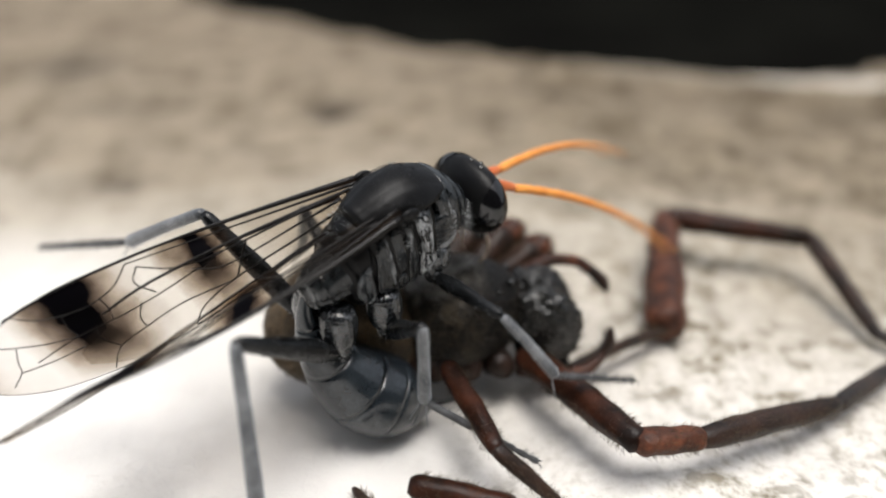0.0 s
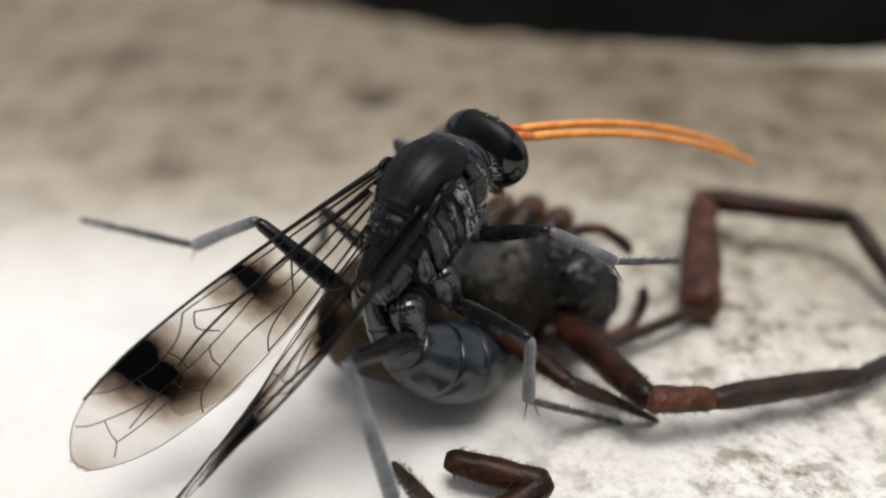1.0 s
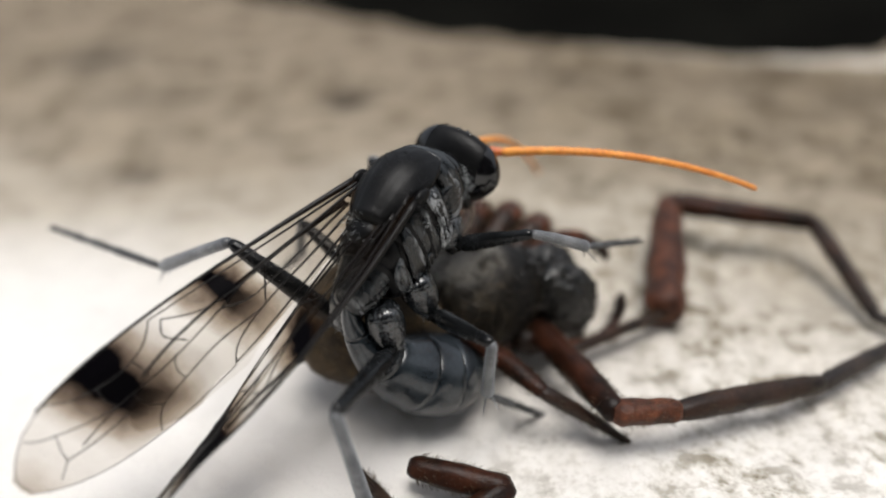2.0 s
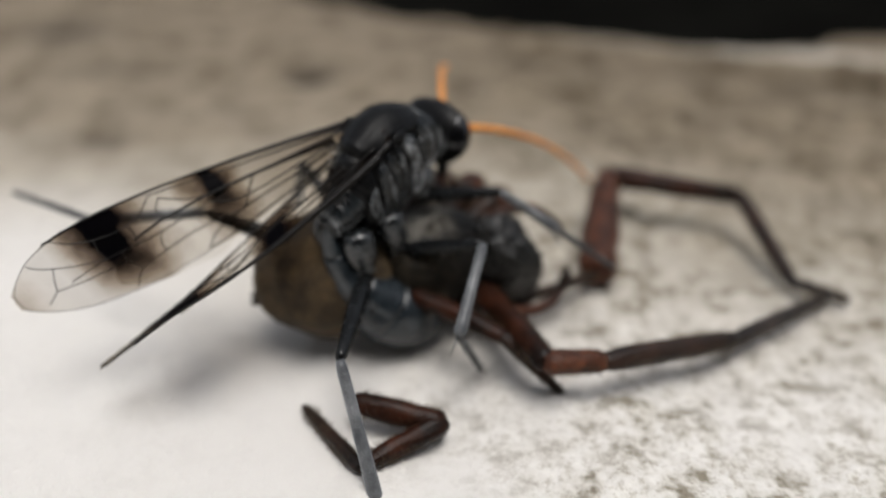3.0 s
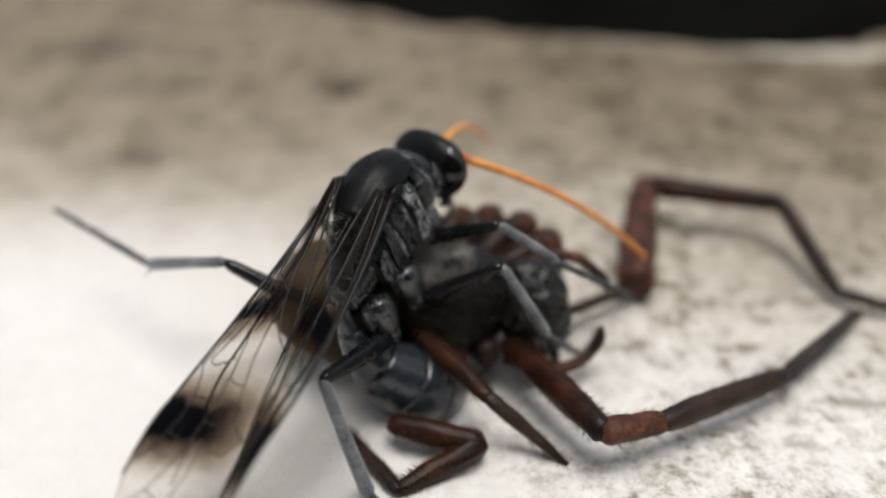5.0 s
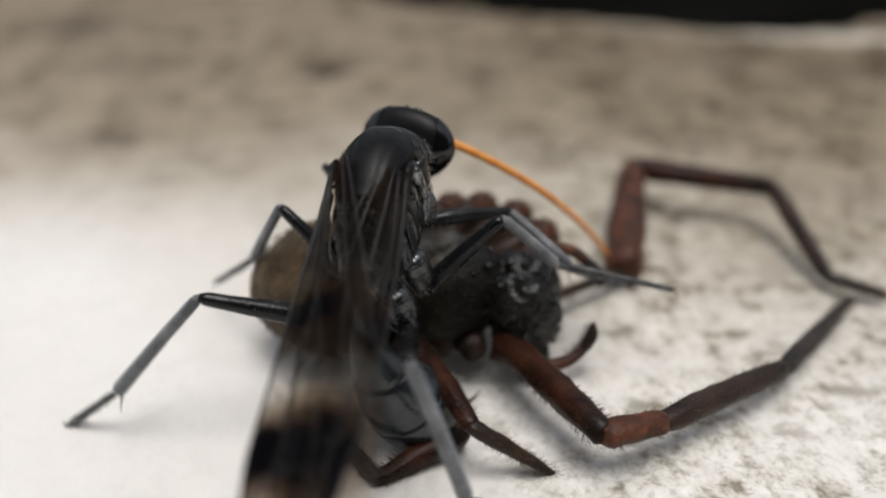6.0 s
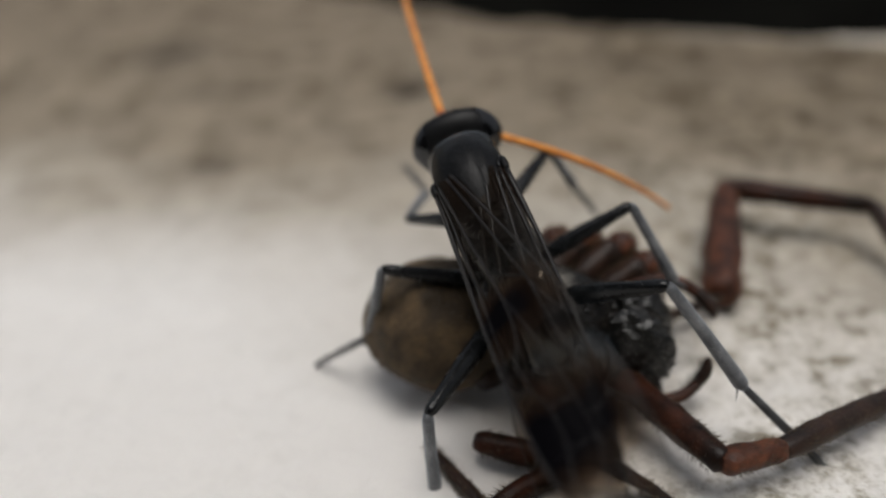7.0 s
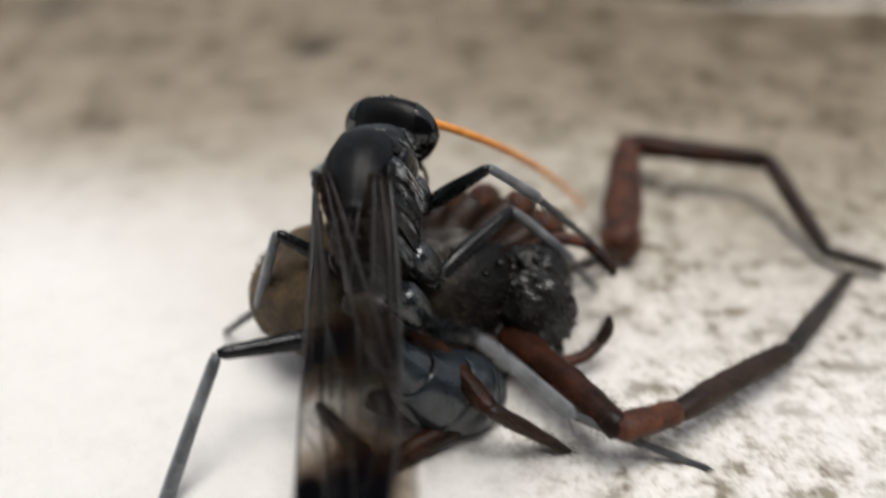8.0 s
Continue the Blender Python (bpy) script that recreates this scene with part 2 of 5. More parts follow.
def ground_material():
    """Weathered white mortar: chalky and pale in front, tan and darker towards the back, with stains, grit and pits."""
    m = Mat("weathered mortar", (0.6, 0.57, 0.52), 0.9, 0.25)
    x, y, z = m.xyz()
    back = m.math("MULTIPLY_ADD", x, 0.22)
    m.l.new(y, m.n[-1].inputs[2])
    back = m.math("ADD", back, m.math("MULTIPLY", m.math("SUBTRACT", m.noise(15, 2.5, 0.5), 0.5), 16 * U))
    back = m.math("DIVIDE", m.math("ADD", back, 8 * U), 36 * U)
    # tone falls from white to tan brown with growing y and x
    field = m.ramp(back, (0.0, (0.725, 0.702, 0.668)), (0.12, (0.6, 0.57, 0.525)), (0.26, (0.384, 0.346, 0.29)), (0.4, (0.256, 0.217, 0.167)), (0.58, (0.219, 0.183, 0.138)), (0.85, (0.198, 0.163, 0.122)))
    patch = m.ramp(m.noise(3.4, 6, 0.68), (0.33, (0.5, 0.46, 0.39)), (0.47, (0.93, 0.92, 0.9)), (0.7, (1.2, 1.18, 1.14)))
    speck = m.ramp(m.noise(0.75, 3, 0.6), (0.36, (0.36, 0.33, 0.27)), (0.47, (0.86, 0.85, 0.82)), (0.58, (1.0, 1.0, 1.0)), (0.75, (1.12, 1.12, 1.1)))
    grain = m.ramp(m.noise(0.26, 3, 0.7), (0.32, (0.62, 0.59, 0.53)), (0.5, (0.98, 0.98, 0.97)), (0.7, (1.08, 1.08, 1.08)))
    grit = m.math("MULTIPLY_ADD", x, 1 / (7 * U), True)
    m.n[-1].inputs[2].default_value = 0.3
    rub = m.ramp(m.noise(5.0, 3), (0.36, (0.25,) * 3), (0.58, (1.0,) * 3))
    grit = m.math("MULTIPLY", m.math("MAXIMUM", grit, 0.07), rub)
    speck = m.mix(grit, (1.0, 1.0, 1.0), m.mix(1.0, speck, grain, "MULTIPLY"))
    far_share = m.math("MULTIPLY_ADD", back, 2.2, True)
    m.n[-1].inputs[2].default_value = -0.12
    patch = m.mix(far_share, (1.0, 1.0, 1.0), patch)
    blot = m.ramp(m.noise(1.7, 4, 0.6), (0.36, (0.72, 0.69, 0.63)), (0.5, (1.0, 1.0, 0.99)), (0.68, (1.09, 1.08, 1.06)))
    patch = m.mix(1.0, patch, m.mix(far_share, (1.0, 1.0, 1.0), blot), "MULTIPLY")
    tone = m.mix(1.0, m.mix(1.0, field, patch, "MULTIPLY"), speck, "MULTIPLY")
    # dark stains of the pits, and the groove's shade put into the colour
    stain_shade = m.n.new("ShaderNodeAttribute")
    stain_shade.attribute_name = "stain_shade"
    pale = m.n.new("ShaderNodeAttribute")
    pale.attribute_name = "pale"
    tone = m.mix(pale.outputs["Fac"], tone, (0.68, 0.63, 0.55))
    m.color(m.mix(stain_shade.outputs["Fac"], tone, (0.045, 0.036, 0.027)))
    m.bump(m.noise(0.22, 5, 0.7), 0.7, 0.12)
    return m


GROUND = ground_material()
# for the added slab behind the camera, never in view
BLOCKER = grainy("dark blocker", (0.03, 0.028, 0.025), (0.07, 0.064, 0.056), 14, 0.9, 0.0, (1, 1, 1), 0.3, 0.2, 1.5)
SOIL = grainy("near-black soil", (0.003, 0.003, 0.0027), (0.006, 0.006, 0.005), 30, 1.0, 0.0, (1, 1, 1), 0.4, 0.0, 3)


# ---- building helpers ----
def part(name, bm, material, parent=None, label=""):
    """One mesh object out of a bmesh, under a thing or under a part. The bmesh is in units."""
    me = bpy.data.meshes.new(name)
    bmesh.ops.scale(bm, vec=(U, U, U), verts=bm.verts)
    bmesh.ops.recalc_face_normals(bm, faces=bm.faces)
    bm.to_mesh(me)
    bm.free()
    for f in me.polygons:
        f.use_smooth = True
    me.materials.append(material.m)
    ob = new(name, me)
    if parent:
        ob.parent = parent
    if label:
        ob["label"] = label
    return ob


def thing(name, label, category, group=""):
    ob = new(name)
    ob.empty_display_size = U
    return tagged(ob, label, category, group)


def ring_loft(bm, rings):
    """Skin a row of rings (lists of points) and close both ends."""
    rows = [[bm.verts.new(p) for p in ring] for ring in rings]
    n = len(rows[0])
    for a, b in zip(rows, rows[1:]):
        for i in range(n):
            bm.faces.new((a[i], a[(i + 1) % n], b[(i + 1) % n], b[i]))
    for ring in (rows[0], rows[-1]):
        mid = bm.verts.new(sum((v.co for v in ring), Vector()) / n)
        for i in range(n):
            bm.faces.new((ring[i], ring[(i + 1) % n], mid))
    return bm


def loft(sections, n=20, bm=None, wobble=0.0, seed=0.0):
    """A body along x. Sections: x, centre y, centre z, half width, half height."""
    bm = bm or bmesh.new()
    rings = []
    for x, cy, cz, w, h in sections:
        ring = []
        for i in range(n):
            a = 2 * math.pi * i / n
            k = 1 + wobble * noise.noise((x * 1.7 + seed, math.cos(a) * 1.6, math.sin(a) * 1.6))
            ring.append((x, cy + w * k * math.cos(a), cz + h * k * math.sin(a)))
        rings.append(ring)
    return ring_loft(bm, rings)


def smooth_row(keys, steps):
    """Catmull-Rom through rows of numbers, resampled evenly."""
    k = np.array(keys, float)
    out = []
    for s in np.linspace(0, len(k) - 1, steps):
        i = min(int(s), len(k) - 2)
        f = s - i
        p0, p1, p2, p3 = k[max(i - 1, 0)], k[i], k[i + 1], k[min(i + 2, len(k) - 1)]
        out.append(0.5 * (2 * p1 + (p2 - p0) * f + (2 * p0 - 5 * p1 + 4 * p2 - p3) * f * f + (3 * p1 - p0 - 3 * p2 + p3) * f ** 3))
    return out


def tube(points, radii, n=10, bm=None, steps=None, flat=1.0):
    """A round tapering tube through points."""
    bm = bm or bmesh.new()
    row = [(*p, r) for p, r in zip(points, radii)]
    if steps:
        row = smooth_row(row, steps)
    pts = [Vector(r[:3]) for r in row]
    rad = [max(r[3], 0.004) for r in row]
    rings, up = [], Vector((0.13, 0.21, 0.97))
    for i, p in enumerate(pts):
        d = (pts[min(i + 1, len(pts) - 1)] - pts[max(i - 1, 0)]).normalized()
        side = d.cross(up)
        side = side.normalized() if side.length > 1e-4 else d.orthogonal().normalized()
        up = side.cross(d).normalized()
        rings.append([p + side * (rad[i] * math.cos(2 * math.pi * j / n)) + up * (rad[i] * flat * math.sin(2 * math.pi * j / n)) for j in range(n)])
    return ring_loft(bm, rings)


def ellipsoid(centre, half, turn=(0, 0, 0), seg=24, rings=16, bm=None, wobble=0.0, size=1.2, seed=0.0, squeeze=None):
    """A ball shaped to half axes, roughened, turned and placed."""
    bm = bm or bmesh.new()
    made = bmesh.ops.create_uvsphere(bm, u_segments=seg, v_segments=rings, radius=1)["verts"]
    m = Matrix.Translation(centre) @ pose(0, 0, 0, *turn)
    for v in made:
        k = 1 + wobble * noise.noise(v.co * size + Vector((seed, seed, seed)))
        c = Vector((v.co.x * half[0], v.co.y * half[1], v.co.z * half[2])) * k
        if squeeze:
            c = squeeze(c)
        v.co = m @ c
    return bm


def spike(bm, root, tip, r, bend=None):
    """A thin three-sided bristle, bent a little."""
    root, tip = Vector(root), Vector(tip)
    d = (tip - root).normalized()
    a = d.orthogonal().normalized()
    b = d.cross(a)
    mid = (root + tip) / 2 + (Vector(bend) if bend else Vector())
    low = [bm.verts.new(root + r * (a * math.cos(t) + b * math.sin(t))) for t in (0, 2.1, 4.2)]
    top = [bm.verts.new(mid + r * 0.7 * (a * math.cos(t) + b * math.sin(t))) for t in (0, 2.1, 4.2)]
    end = bm.verts.new(tip)
    for i in range(3):
        j = (i + 1) % 3
        bm.faces.new((low[i], low[j], top[j], top[i]))
        bm.faces.new((top[i], top[j], end))


def bristles(count, where, length, r, seed, lean=(0, 0, 0), bm=None):
    """Bristles whose roots and normals come from where(rng)."""
    rng = random.Random(seed)
    bm = bm or bmesh.new()
    for _ in range(count):
        p, nrm = where(rng)
        nrm = Vector(nrm).normalized()
        d = (nrm + Vector(lean) + Vector([rng.uniform(-0.35, 0.35) for _ in range(3)])).normalized()
        ln = length * rng.uniform(0.5, 1.3)
        p = Vector(p) - nrm * r
        spike(bm, p, p + d * ln, r, nrm * ln * 0.08)
    return bm


def on_ball(centre, half, low=-1.0, high=1.0, turn=(0, 0, 0), ahead=None):
    """Places on an ellipsoid between two heights (of the unit ball)."""
    m = pose(0, 0, 0, *turn).to_3x3()

    def where(rng):
        while True:
            v = Vector([rng.gauss(0, 1) for _ in range(3)]).normalized()
            if low <= v.z <= high and (ahead is None or ahead(v)):
                break
        p = Vector((v.x * half[0], v.y * half[1], v.z * half[2]))
        nr = Vector((v.x / half[0], v.y / half[1], v.z / half[2]))
        return Vector(centre) + m @ p, m @ nr

    return where


def on_limb(length, r, lo=0.05, hi=0.95):
    """Places on a limb that lies along x."""
    def where(rng):
        a = rng.uniform(0, 2 * math.pi)
        x = rng.uniform(lo, hi) * length
        return (x, r * math.cos(a), r * math.sin(a)), (0, math.cos(a), math.sin(a))
    return where


def aim(at, way, up=(0, 0, 1)):
    """A pose at a place with x along way and z near up. Units."""
    x = Vector(way).normalized()
    y = Vector(up).cross(x)
    y = y.normalized() if y.length > 1e-3 else x.orthogonal().normalized()
    z = x.cross(y)
    m = Matrix((x, y, z)).transposed().to_4x4()
    m.translation = Vector(at) * U
    return m


# ---- setting ----
EDGE = ((-400, 60), (-90, 64), (-45, 58), (-23, 43.5), (-10, 30.6), (-4, 26.4), (0.5, 23.2), (7, 20.6), (15, 19.3), (22.5, 19.0), (24.5, 21.0), (30, 21.6), (90, 22), (400, 30))


def edge_y(x):
    for (x0, y0), (x1, y1) in zip(EDGE, EDGE[1:]):
        if x <= x1:
            f = (x - x0) / (x1 - x0)
            return y0 + (y1 - y0) * f * f * (3 - 2 * f)
    return EDGE[-1][1]


PITS = ((-4.75, 14.41, 1.35, 1.7), (-18.7, 20.6, 2.4, 1.2), (-12.0, 5.8, 1.1, 0.8), (-14.5, 14.2, 2.4, 0.4), (-2.0, 24.0, 1.3, 0.5), (1.7, 21.4, 1.0, 0.8), (5.0, 19.6, 0.9, 0.5), (3.1, 13.4, 1.2, 0.4), (8.4, 6.5, 0.9, 0.4), (10.9, 6.9, 0.9, 0.4), (7.8, 8.4, 0.8, 0.35),
        (6.2, 15.6, 1.2, 0.3), (12.4, 9.2, 1.1, 0.3), (8.8, 8.0, 1.3, 0.28), (4.6, 17.6, 0.9, 0.4), (-7.6, 9.8, 1.0, 0.15), (15.5, 10.4, 1.2, 0.25),
        (7.6, 3.4, 0.6, 0.25), (10.4, 5.6, 0.7, 0.3), (3.0, 12.2, 0.9, 0.22))


def height(x, y):
    """Relief of the mortar in units: swells, grit, pits, and the groove and rim along the far edge."""
    n = noise.noise
    z = 0.35 * n((x * 0.09, y * 0.09, 3.1)) + 0.16 * n((x * 0.35, y * 0.35, 7.7)) + 0.09 * n((x * 1.1, y * 1.1, 1.2))
    z += (0.14 * max(0.0, n((x * 1.9, y * 1.9, 9.4))) + 0.3 * max(0.0, n((x * 0.85, y * 0.85, 6.1)) - 0.12)) * min(1, max(0, (x + 2) / 6))
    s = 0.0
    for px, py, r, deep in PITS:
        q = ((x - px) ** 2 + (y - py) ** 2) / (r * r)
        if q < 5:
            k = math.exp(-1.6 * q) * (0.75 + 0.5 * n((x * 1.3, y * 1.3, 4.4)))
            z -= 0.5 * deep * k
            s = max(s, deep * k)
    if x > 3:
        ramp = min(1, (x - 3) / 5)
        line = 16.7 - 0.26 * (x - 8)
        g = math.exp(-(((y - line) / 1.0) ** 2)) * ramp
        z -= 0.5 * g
        # shade in the groove, painted as a darker line
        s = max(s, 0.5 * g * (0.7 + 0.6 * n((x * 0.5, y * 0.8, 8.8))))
        z += 0.55 * ramp * max(0, 1 - ((y - line - 2.4) / 1.5) ** 2) if abs(y - line - 2.4) < 1.5 else 0
    p = 0.0
    if x > 6:
        p = min(1, (x - 6) / 8) * math.exp(-(((y - 19.4 + 0.22 * (x - 13)) / 1.2) ** 2)) * (0.8 + 0.3 * n((x * 0.7, y * 0.7, 5.1)))
    return z, max(0, min(1, s)), max(0, min(1, p))


def build_ground():
    xs = np.concatenate([[-110, -85, -65], np.arange(-48, -14, 0.55), np.arange(-14, 14, 0.22), np.arange(14, 34, 0.45), [40, 55, 80, 110]])
    vs = np.concatenate([[-85, -60, -45, -32], np.arange(-22, 2, 0.22)])
    far = np.concatenate([np.linspace(0.005, 0.9, 90), np.linspace(0.905, 1.0, 16)])
    verts, stain_shade, pale, ny = [], [], [], len(vs) + len(far) + 5
    for x in xs:
        e = edge_y(x) + 0.5 * noise.noise((x * 0.4, 0.3, 2.2)) + 0.18 * noise.noise((x * 1.6, 5.3, 2.2))
        for y in list(vs) + [2 + (e - 2) * f for f in far]:
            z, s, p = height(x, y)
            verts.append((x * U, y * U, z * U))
            stain_shade.append(s)
            pale.append(p)
        z, s, p = height(x, e)
        for dy, dz in ((0.35, -0.1), (0.65, -0.4), (0.85, -1.0), (0.9, -4.0), (0.9, -24.0)):
            verts.append((x * U, (e + dy) * U, (z + dz) * U))
            stain_shade.append(0.15)
            pale.append(p)
    faces = [(i * ny + j, (i + 1) * ny + j, (i + 1) * ny + j + 1, i * ny + j + 1) for i in range(len(xs) - 1) for j in range(ny - 1)]
    me = bpy.data.meshes.new("ground")
    me.from_pydata(verts, [], faces)
    me.attributes.new("stain_shade", "FLOAT", "POINT").data.foreach_set("value", stain_shade)
    me.attributes.new("pale", "FLOAT", "POINT").data.foreach_set("value", pale)
    for f in me.polygons:
        f.use_smooth = True
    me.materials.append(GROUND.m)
    return tagged(new("ground", me), "weathered mortar ledge, white in front and tan behind, with stains and pits", "ledge", kind="structure")


build_ground()

# near-black sheet without gloss, far below the ledge
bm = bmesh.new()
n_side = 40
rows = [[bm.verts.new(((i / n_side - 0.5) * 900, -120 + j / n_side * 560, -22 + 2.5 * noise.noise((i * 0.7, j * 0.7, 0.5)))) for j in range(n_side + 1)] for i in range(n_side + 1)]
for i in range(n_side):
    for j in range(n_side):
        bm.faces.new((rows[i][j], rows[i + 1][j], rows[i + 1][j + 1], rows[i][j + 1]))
tagged(part("soil", bm, SOIL), "near-black soil below the ledge", "soil", kind="structure")

# added dark slab, unseen behind the camera, that darkens reflections on the insects
bm = bmesh.new()
bmesh.ops.create_cube(bm, size=1.0)
bmesh.ops.scale(bm, vec=(420, 8, 130), verts=bm.verts)
bmesh.ops.translate(bm, vec=(0, -82, 40), verts=bm.verts)
bmesh.ops.bevel(bm, geom=bm.edges[:], offset=1.0, segments=2, affect="EDGES")
tagged(part("unseen_blocker", bm, BLOCKER), "plain dark blocker added out of view behind the camera", "wall", kind="structure")


# ---- spider ----
spider = thing("spider", "paralysed dark brown hairy spider lying on the mortar", "spider")
ABD = ((-1.55, 0, 1.8), (1.95, 1.7, 1.65))
CAR = ((1.05, 0, 2.0), (1.65, 1.45, 1.35))
abdomen = part("abdomen", ellipsoid(*ABD, seg=40, rings=28, wobble=0.1, size=2.2, seed=3), SP_ABD, spider, "brown hairy abdomen")
part("abdomen_hair", bristles(3000, on_ball(*ABD, low=-0.5), 0.12, 0.009, 5, (-0.5, 0, 0)), SP_BROWNHAIR, abdomen)
part("spinneret", tube([(-3.3, 0.15, 1.3), (-3.65, 0.18, 1.2)], [0.16, 0.06]), SP_BROWN, abdomen)
part("spinneret", tube([(-3.3, -0.15, 1.3), (-3.65, -0.18, 1.2)], [0.16, 0.06]), SP_BROWN, abdomen)
part("pedicel", tube([(-0.6, 0, 1.6), (0.0, 0, 1.65)], [0.42, 0.5]), SP_BROWN, spider)


def head_rise(c):
    """Higher and narrower towards the head, with a dip behind it."""
    f = max(0, c.x / 1.65)
    return Vector((c.x, c.y * (1 - 0.22 * f), c.z * (1 + 0.22 * f) - 0.12 * math.exp(-((c.x + 0.35) / 0.35) ** 2) * (1 if c.z > 0.6 else 0)))


carapace = part("carapace", ellipsoid(*CAR, seg=40, rings=28, wobble=0.05, size=2.0, seed=9, squeeze=head_rise), SP_CAR, spider, "dark carapace dusted with pale grey hair")
part("carapace_hair", bristles(2000, on_ball(*CAR, low=-0.3, ahead=lambda v: abs(v.y) > 0.3), 0.12, 0.009, 8, (-0.35, 0, 0.1)), SP_OLIVEHAIR, carapace)
part("median_hair", bristles(1200, on_ball(*CAR, low=0.1, ahead=lambda v: abs(v.y) < 0.5 and v.x < 0.35), 0.12, 0.008, 7, (-0.35, 0, 0.1)), SP_HAIR, carapace, "pale grey median hair")
part("carapace_bristles", bristles(140, on_ball(*CAR, low=-0.1, ahead=lambda v: v.x > 0.1), 0.26, 0.011, 18, (0.4, 0, 0.2)), SP_DARKHAIR, carapace)
for ex, ey, ez, er in ((2.34, 0.36, 2.98, 0.11), (2.34, -0.36, 2.98, 0.11), (2.66, 0.14, 2.72, 0.08), (2.66, -0.14, 2.72, 0.08),
                       (2.0, 0.66, 2.92, 0.09), (2.0, -0.66, 2.92, 0.09), (2.58, 0.4, 2.64, 0.07), (2.58, -0.4, 2.64, 0.07)):
    part("eye", ellipsoid((ex, ey, ez), (er, er, er * 0.7), seg=12, rings=8), SP_CHEL, carapace)
for sy in (1, -1):
    ch = ((3.2, 0.54 * sy, 1.8), (0.9, 0.58, 1.06))
    jaw = part("chelicera", ellipsoid(*ch, (0, -24, 4 * sy), seg=48, rings=36, wobble=0.14, size=4.0, seed=sy), SP_CHEL, spider, "bulging glossy black chelicera")
    part("fang", tube([(3.75, 0.55 * sy, 0.8), (3.85, 0.45 * sy, 0.45), (3.6, 0.2 * sy, 0.25)], [0.14, 0.1, 0.02], steps=10), SP_CHEL, jaw)
    part("jaw_bristles", bristles(260, on_ball(*ch, turn=(0, -24, 4 * sy), ahead=lambda v: v.x > -0.3), 0.16, 0.007, 30 + sy, (0.2, 0, -0.6)), SP_DARKHAIR, jaw)
    if sy > 0:
        bow = ((2.5, 0.9, 2.1), (3.5, 1.15, 2.6), (4.3, 1.15, 2.6), (4.7, 1.05, 2.4), (5.05, 0.9, 2.1), (5.15, 0.8, 1.85))
    else:
        bow = ((2.5, -1.0, 0.9), (3.6, -1.05, 0.65), (4.3, -0.95, 0.75), (4.7, -0.75, 1.0), (4.88, -0.6, 1.3), (4.9, -0.5, 1.6))
    palp = part("pedipalp", tube(bow[:4], [0.17, 0.16, 0.15, 0.13], n=12, steps=22), SP_KNEE, spider, "curled red-brown pedipalp")
    part("palp_tip", tube(bow[3:], [0.13, 0.15, 0.07], n=12, steps=14), SP_BROWN, palp, "dark palp tip")
    mid, tip = Vector(bow[2]), Vector(bow[5])
    part("palp_hair", bristles(240, lambda rng, a=mid, b=tip: (a.lerp(b, rng.random()), (rng.uniform(-1, 1), rng.uniform(-1, 1), rng.uniform(-1, 1))), 0.24, 0.006, 40 + sy), SP_DARKHAIR, palp)
    for k, hx in enumerate((2.0, 1.3, 0.55, -0.15)):
        part("coxa", tube([(hx, 0.75 * sy, 1.0), (hx + 0.1 - 0.12 * k, 1.25 * sy, 1.15)], [0.4, 0.3], n=12), SP_BROWN, spider)


def limb(name, length, r0, r1, material, parent, hair=60, hair_len=0.3, seed=0, label="", bulge=0.12):
    """One leg segment along x: swollen in its middle, thick at the joints, with bristles."""
    r = (r0 + r1) / 2
    sec = [(-0.1, 0, 0, r0 * 0.6, r0 * 0.6), (0.0, 0, 0, r0 * 0.86, r0 * 0.86), (0.04 * length, 0, 0, r0 * 0.95, r0 * 0.95)]
    for f in (0.08, 0.16, 0.25, 0.33, 0.42, 0.5, 0.58, 0.67, 0.75, 0.84, 0.92):
        k = (r0 + (r1 - r0) * f) * (1 + bulge * math.sin(math.pi * f) + 0.05 * noise.noise((f * 9, seed * 1.7, 0.3)))
        sec.append((f * length, 0, 0.02 * math.sin(3 * f), k, k))
    sec += [(0.985 * length, 0, 0, r1 * 0.96, r1 * 0.96), (length, 0, 0, r1 * 0.8, r1 * 0.8), (length + 0.08, 0, 0, r1 * 0.5, r1 * 0.5)]
    ob = part(name, loft(sec, 18, wobble=0.2, seed=seed), material, parent, label)
    if hair:
        part("leg_hair", bristles(hair * 9, on_limb(length, r * 1.0), hair_len, 0.0055, seed, (0.8, 0, 0)), SP_BROWNHAIR, ob)
    return ob


# legs of the spider: joints in units of the place, and radii, materials of the segments
def spider_leg(joints, radii, mats, seed):
    segs = []
    names = ("femur", "tibia", "metatarsus", "tarsus", "tarsus")
    for i, (a, b) in enumerate(zip(joints, joints[1:])):
        ln = (Vector(b) - Vector(a)).length
        segs.append(limb(names[i], ln, radii[i], radii[i + 1] if radii[i] > 0.15 else radii[i], mats[i], spider, 70, 0.16, seed + i))
    return segs


FAR_LEG = ((3.0, -6.6, 0.7), (5.74, -5.11, 0.8), (6.87, -0.24, 1.6), (11.14, -1.26, 1.4), (11.7, -4.9, 0.4), (13.2, -5.5, 0.2))
REAR_LEG = ((-0.95, -10.6, 0.72), (1.08, -11.1, 0.52), (-0.78, -12.2, 0.27), (-2.19, -10.2, 0.2))
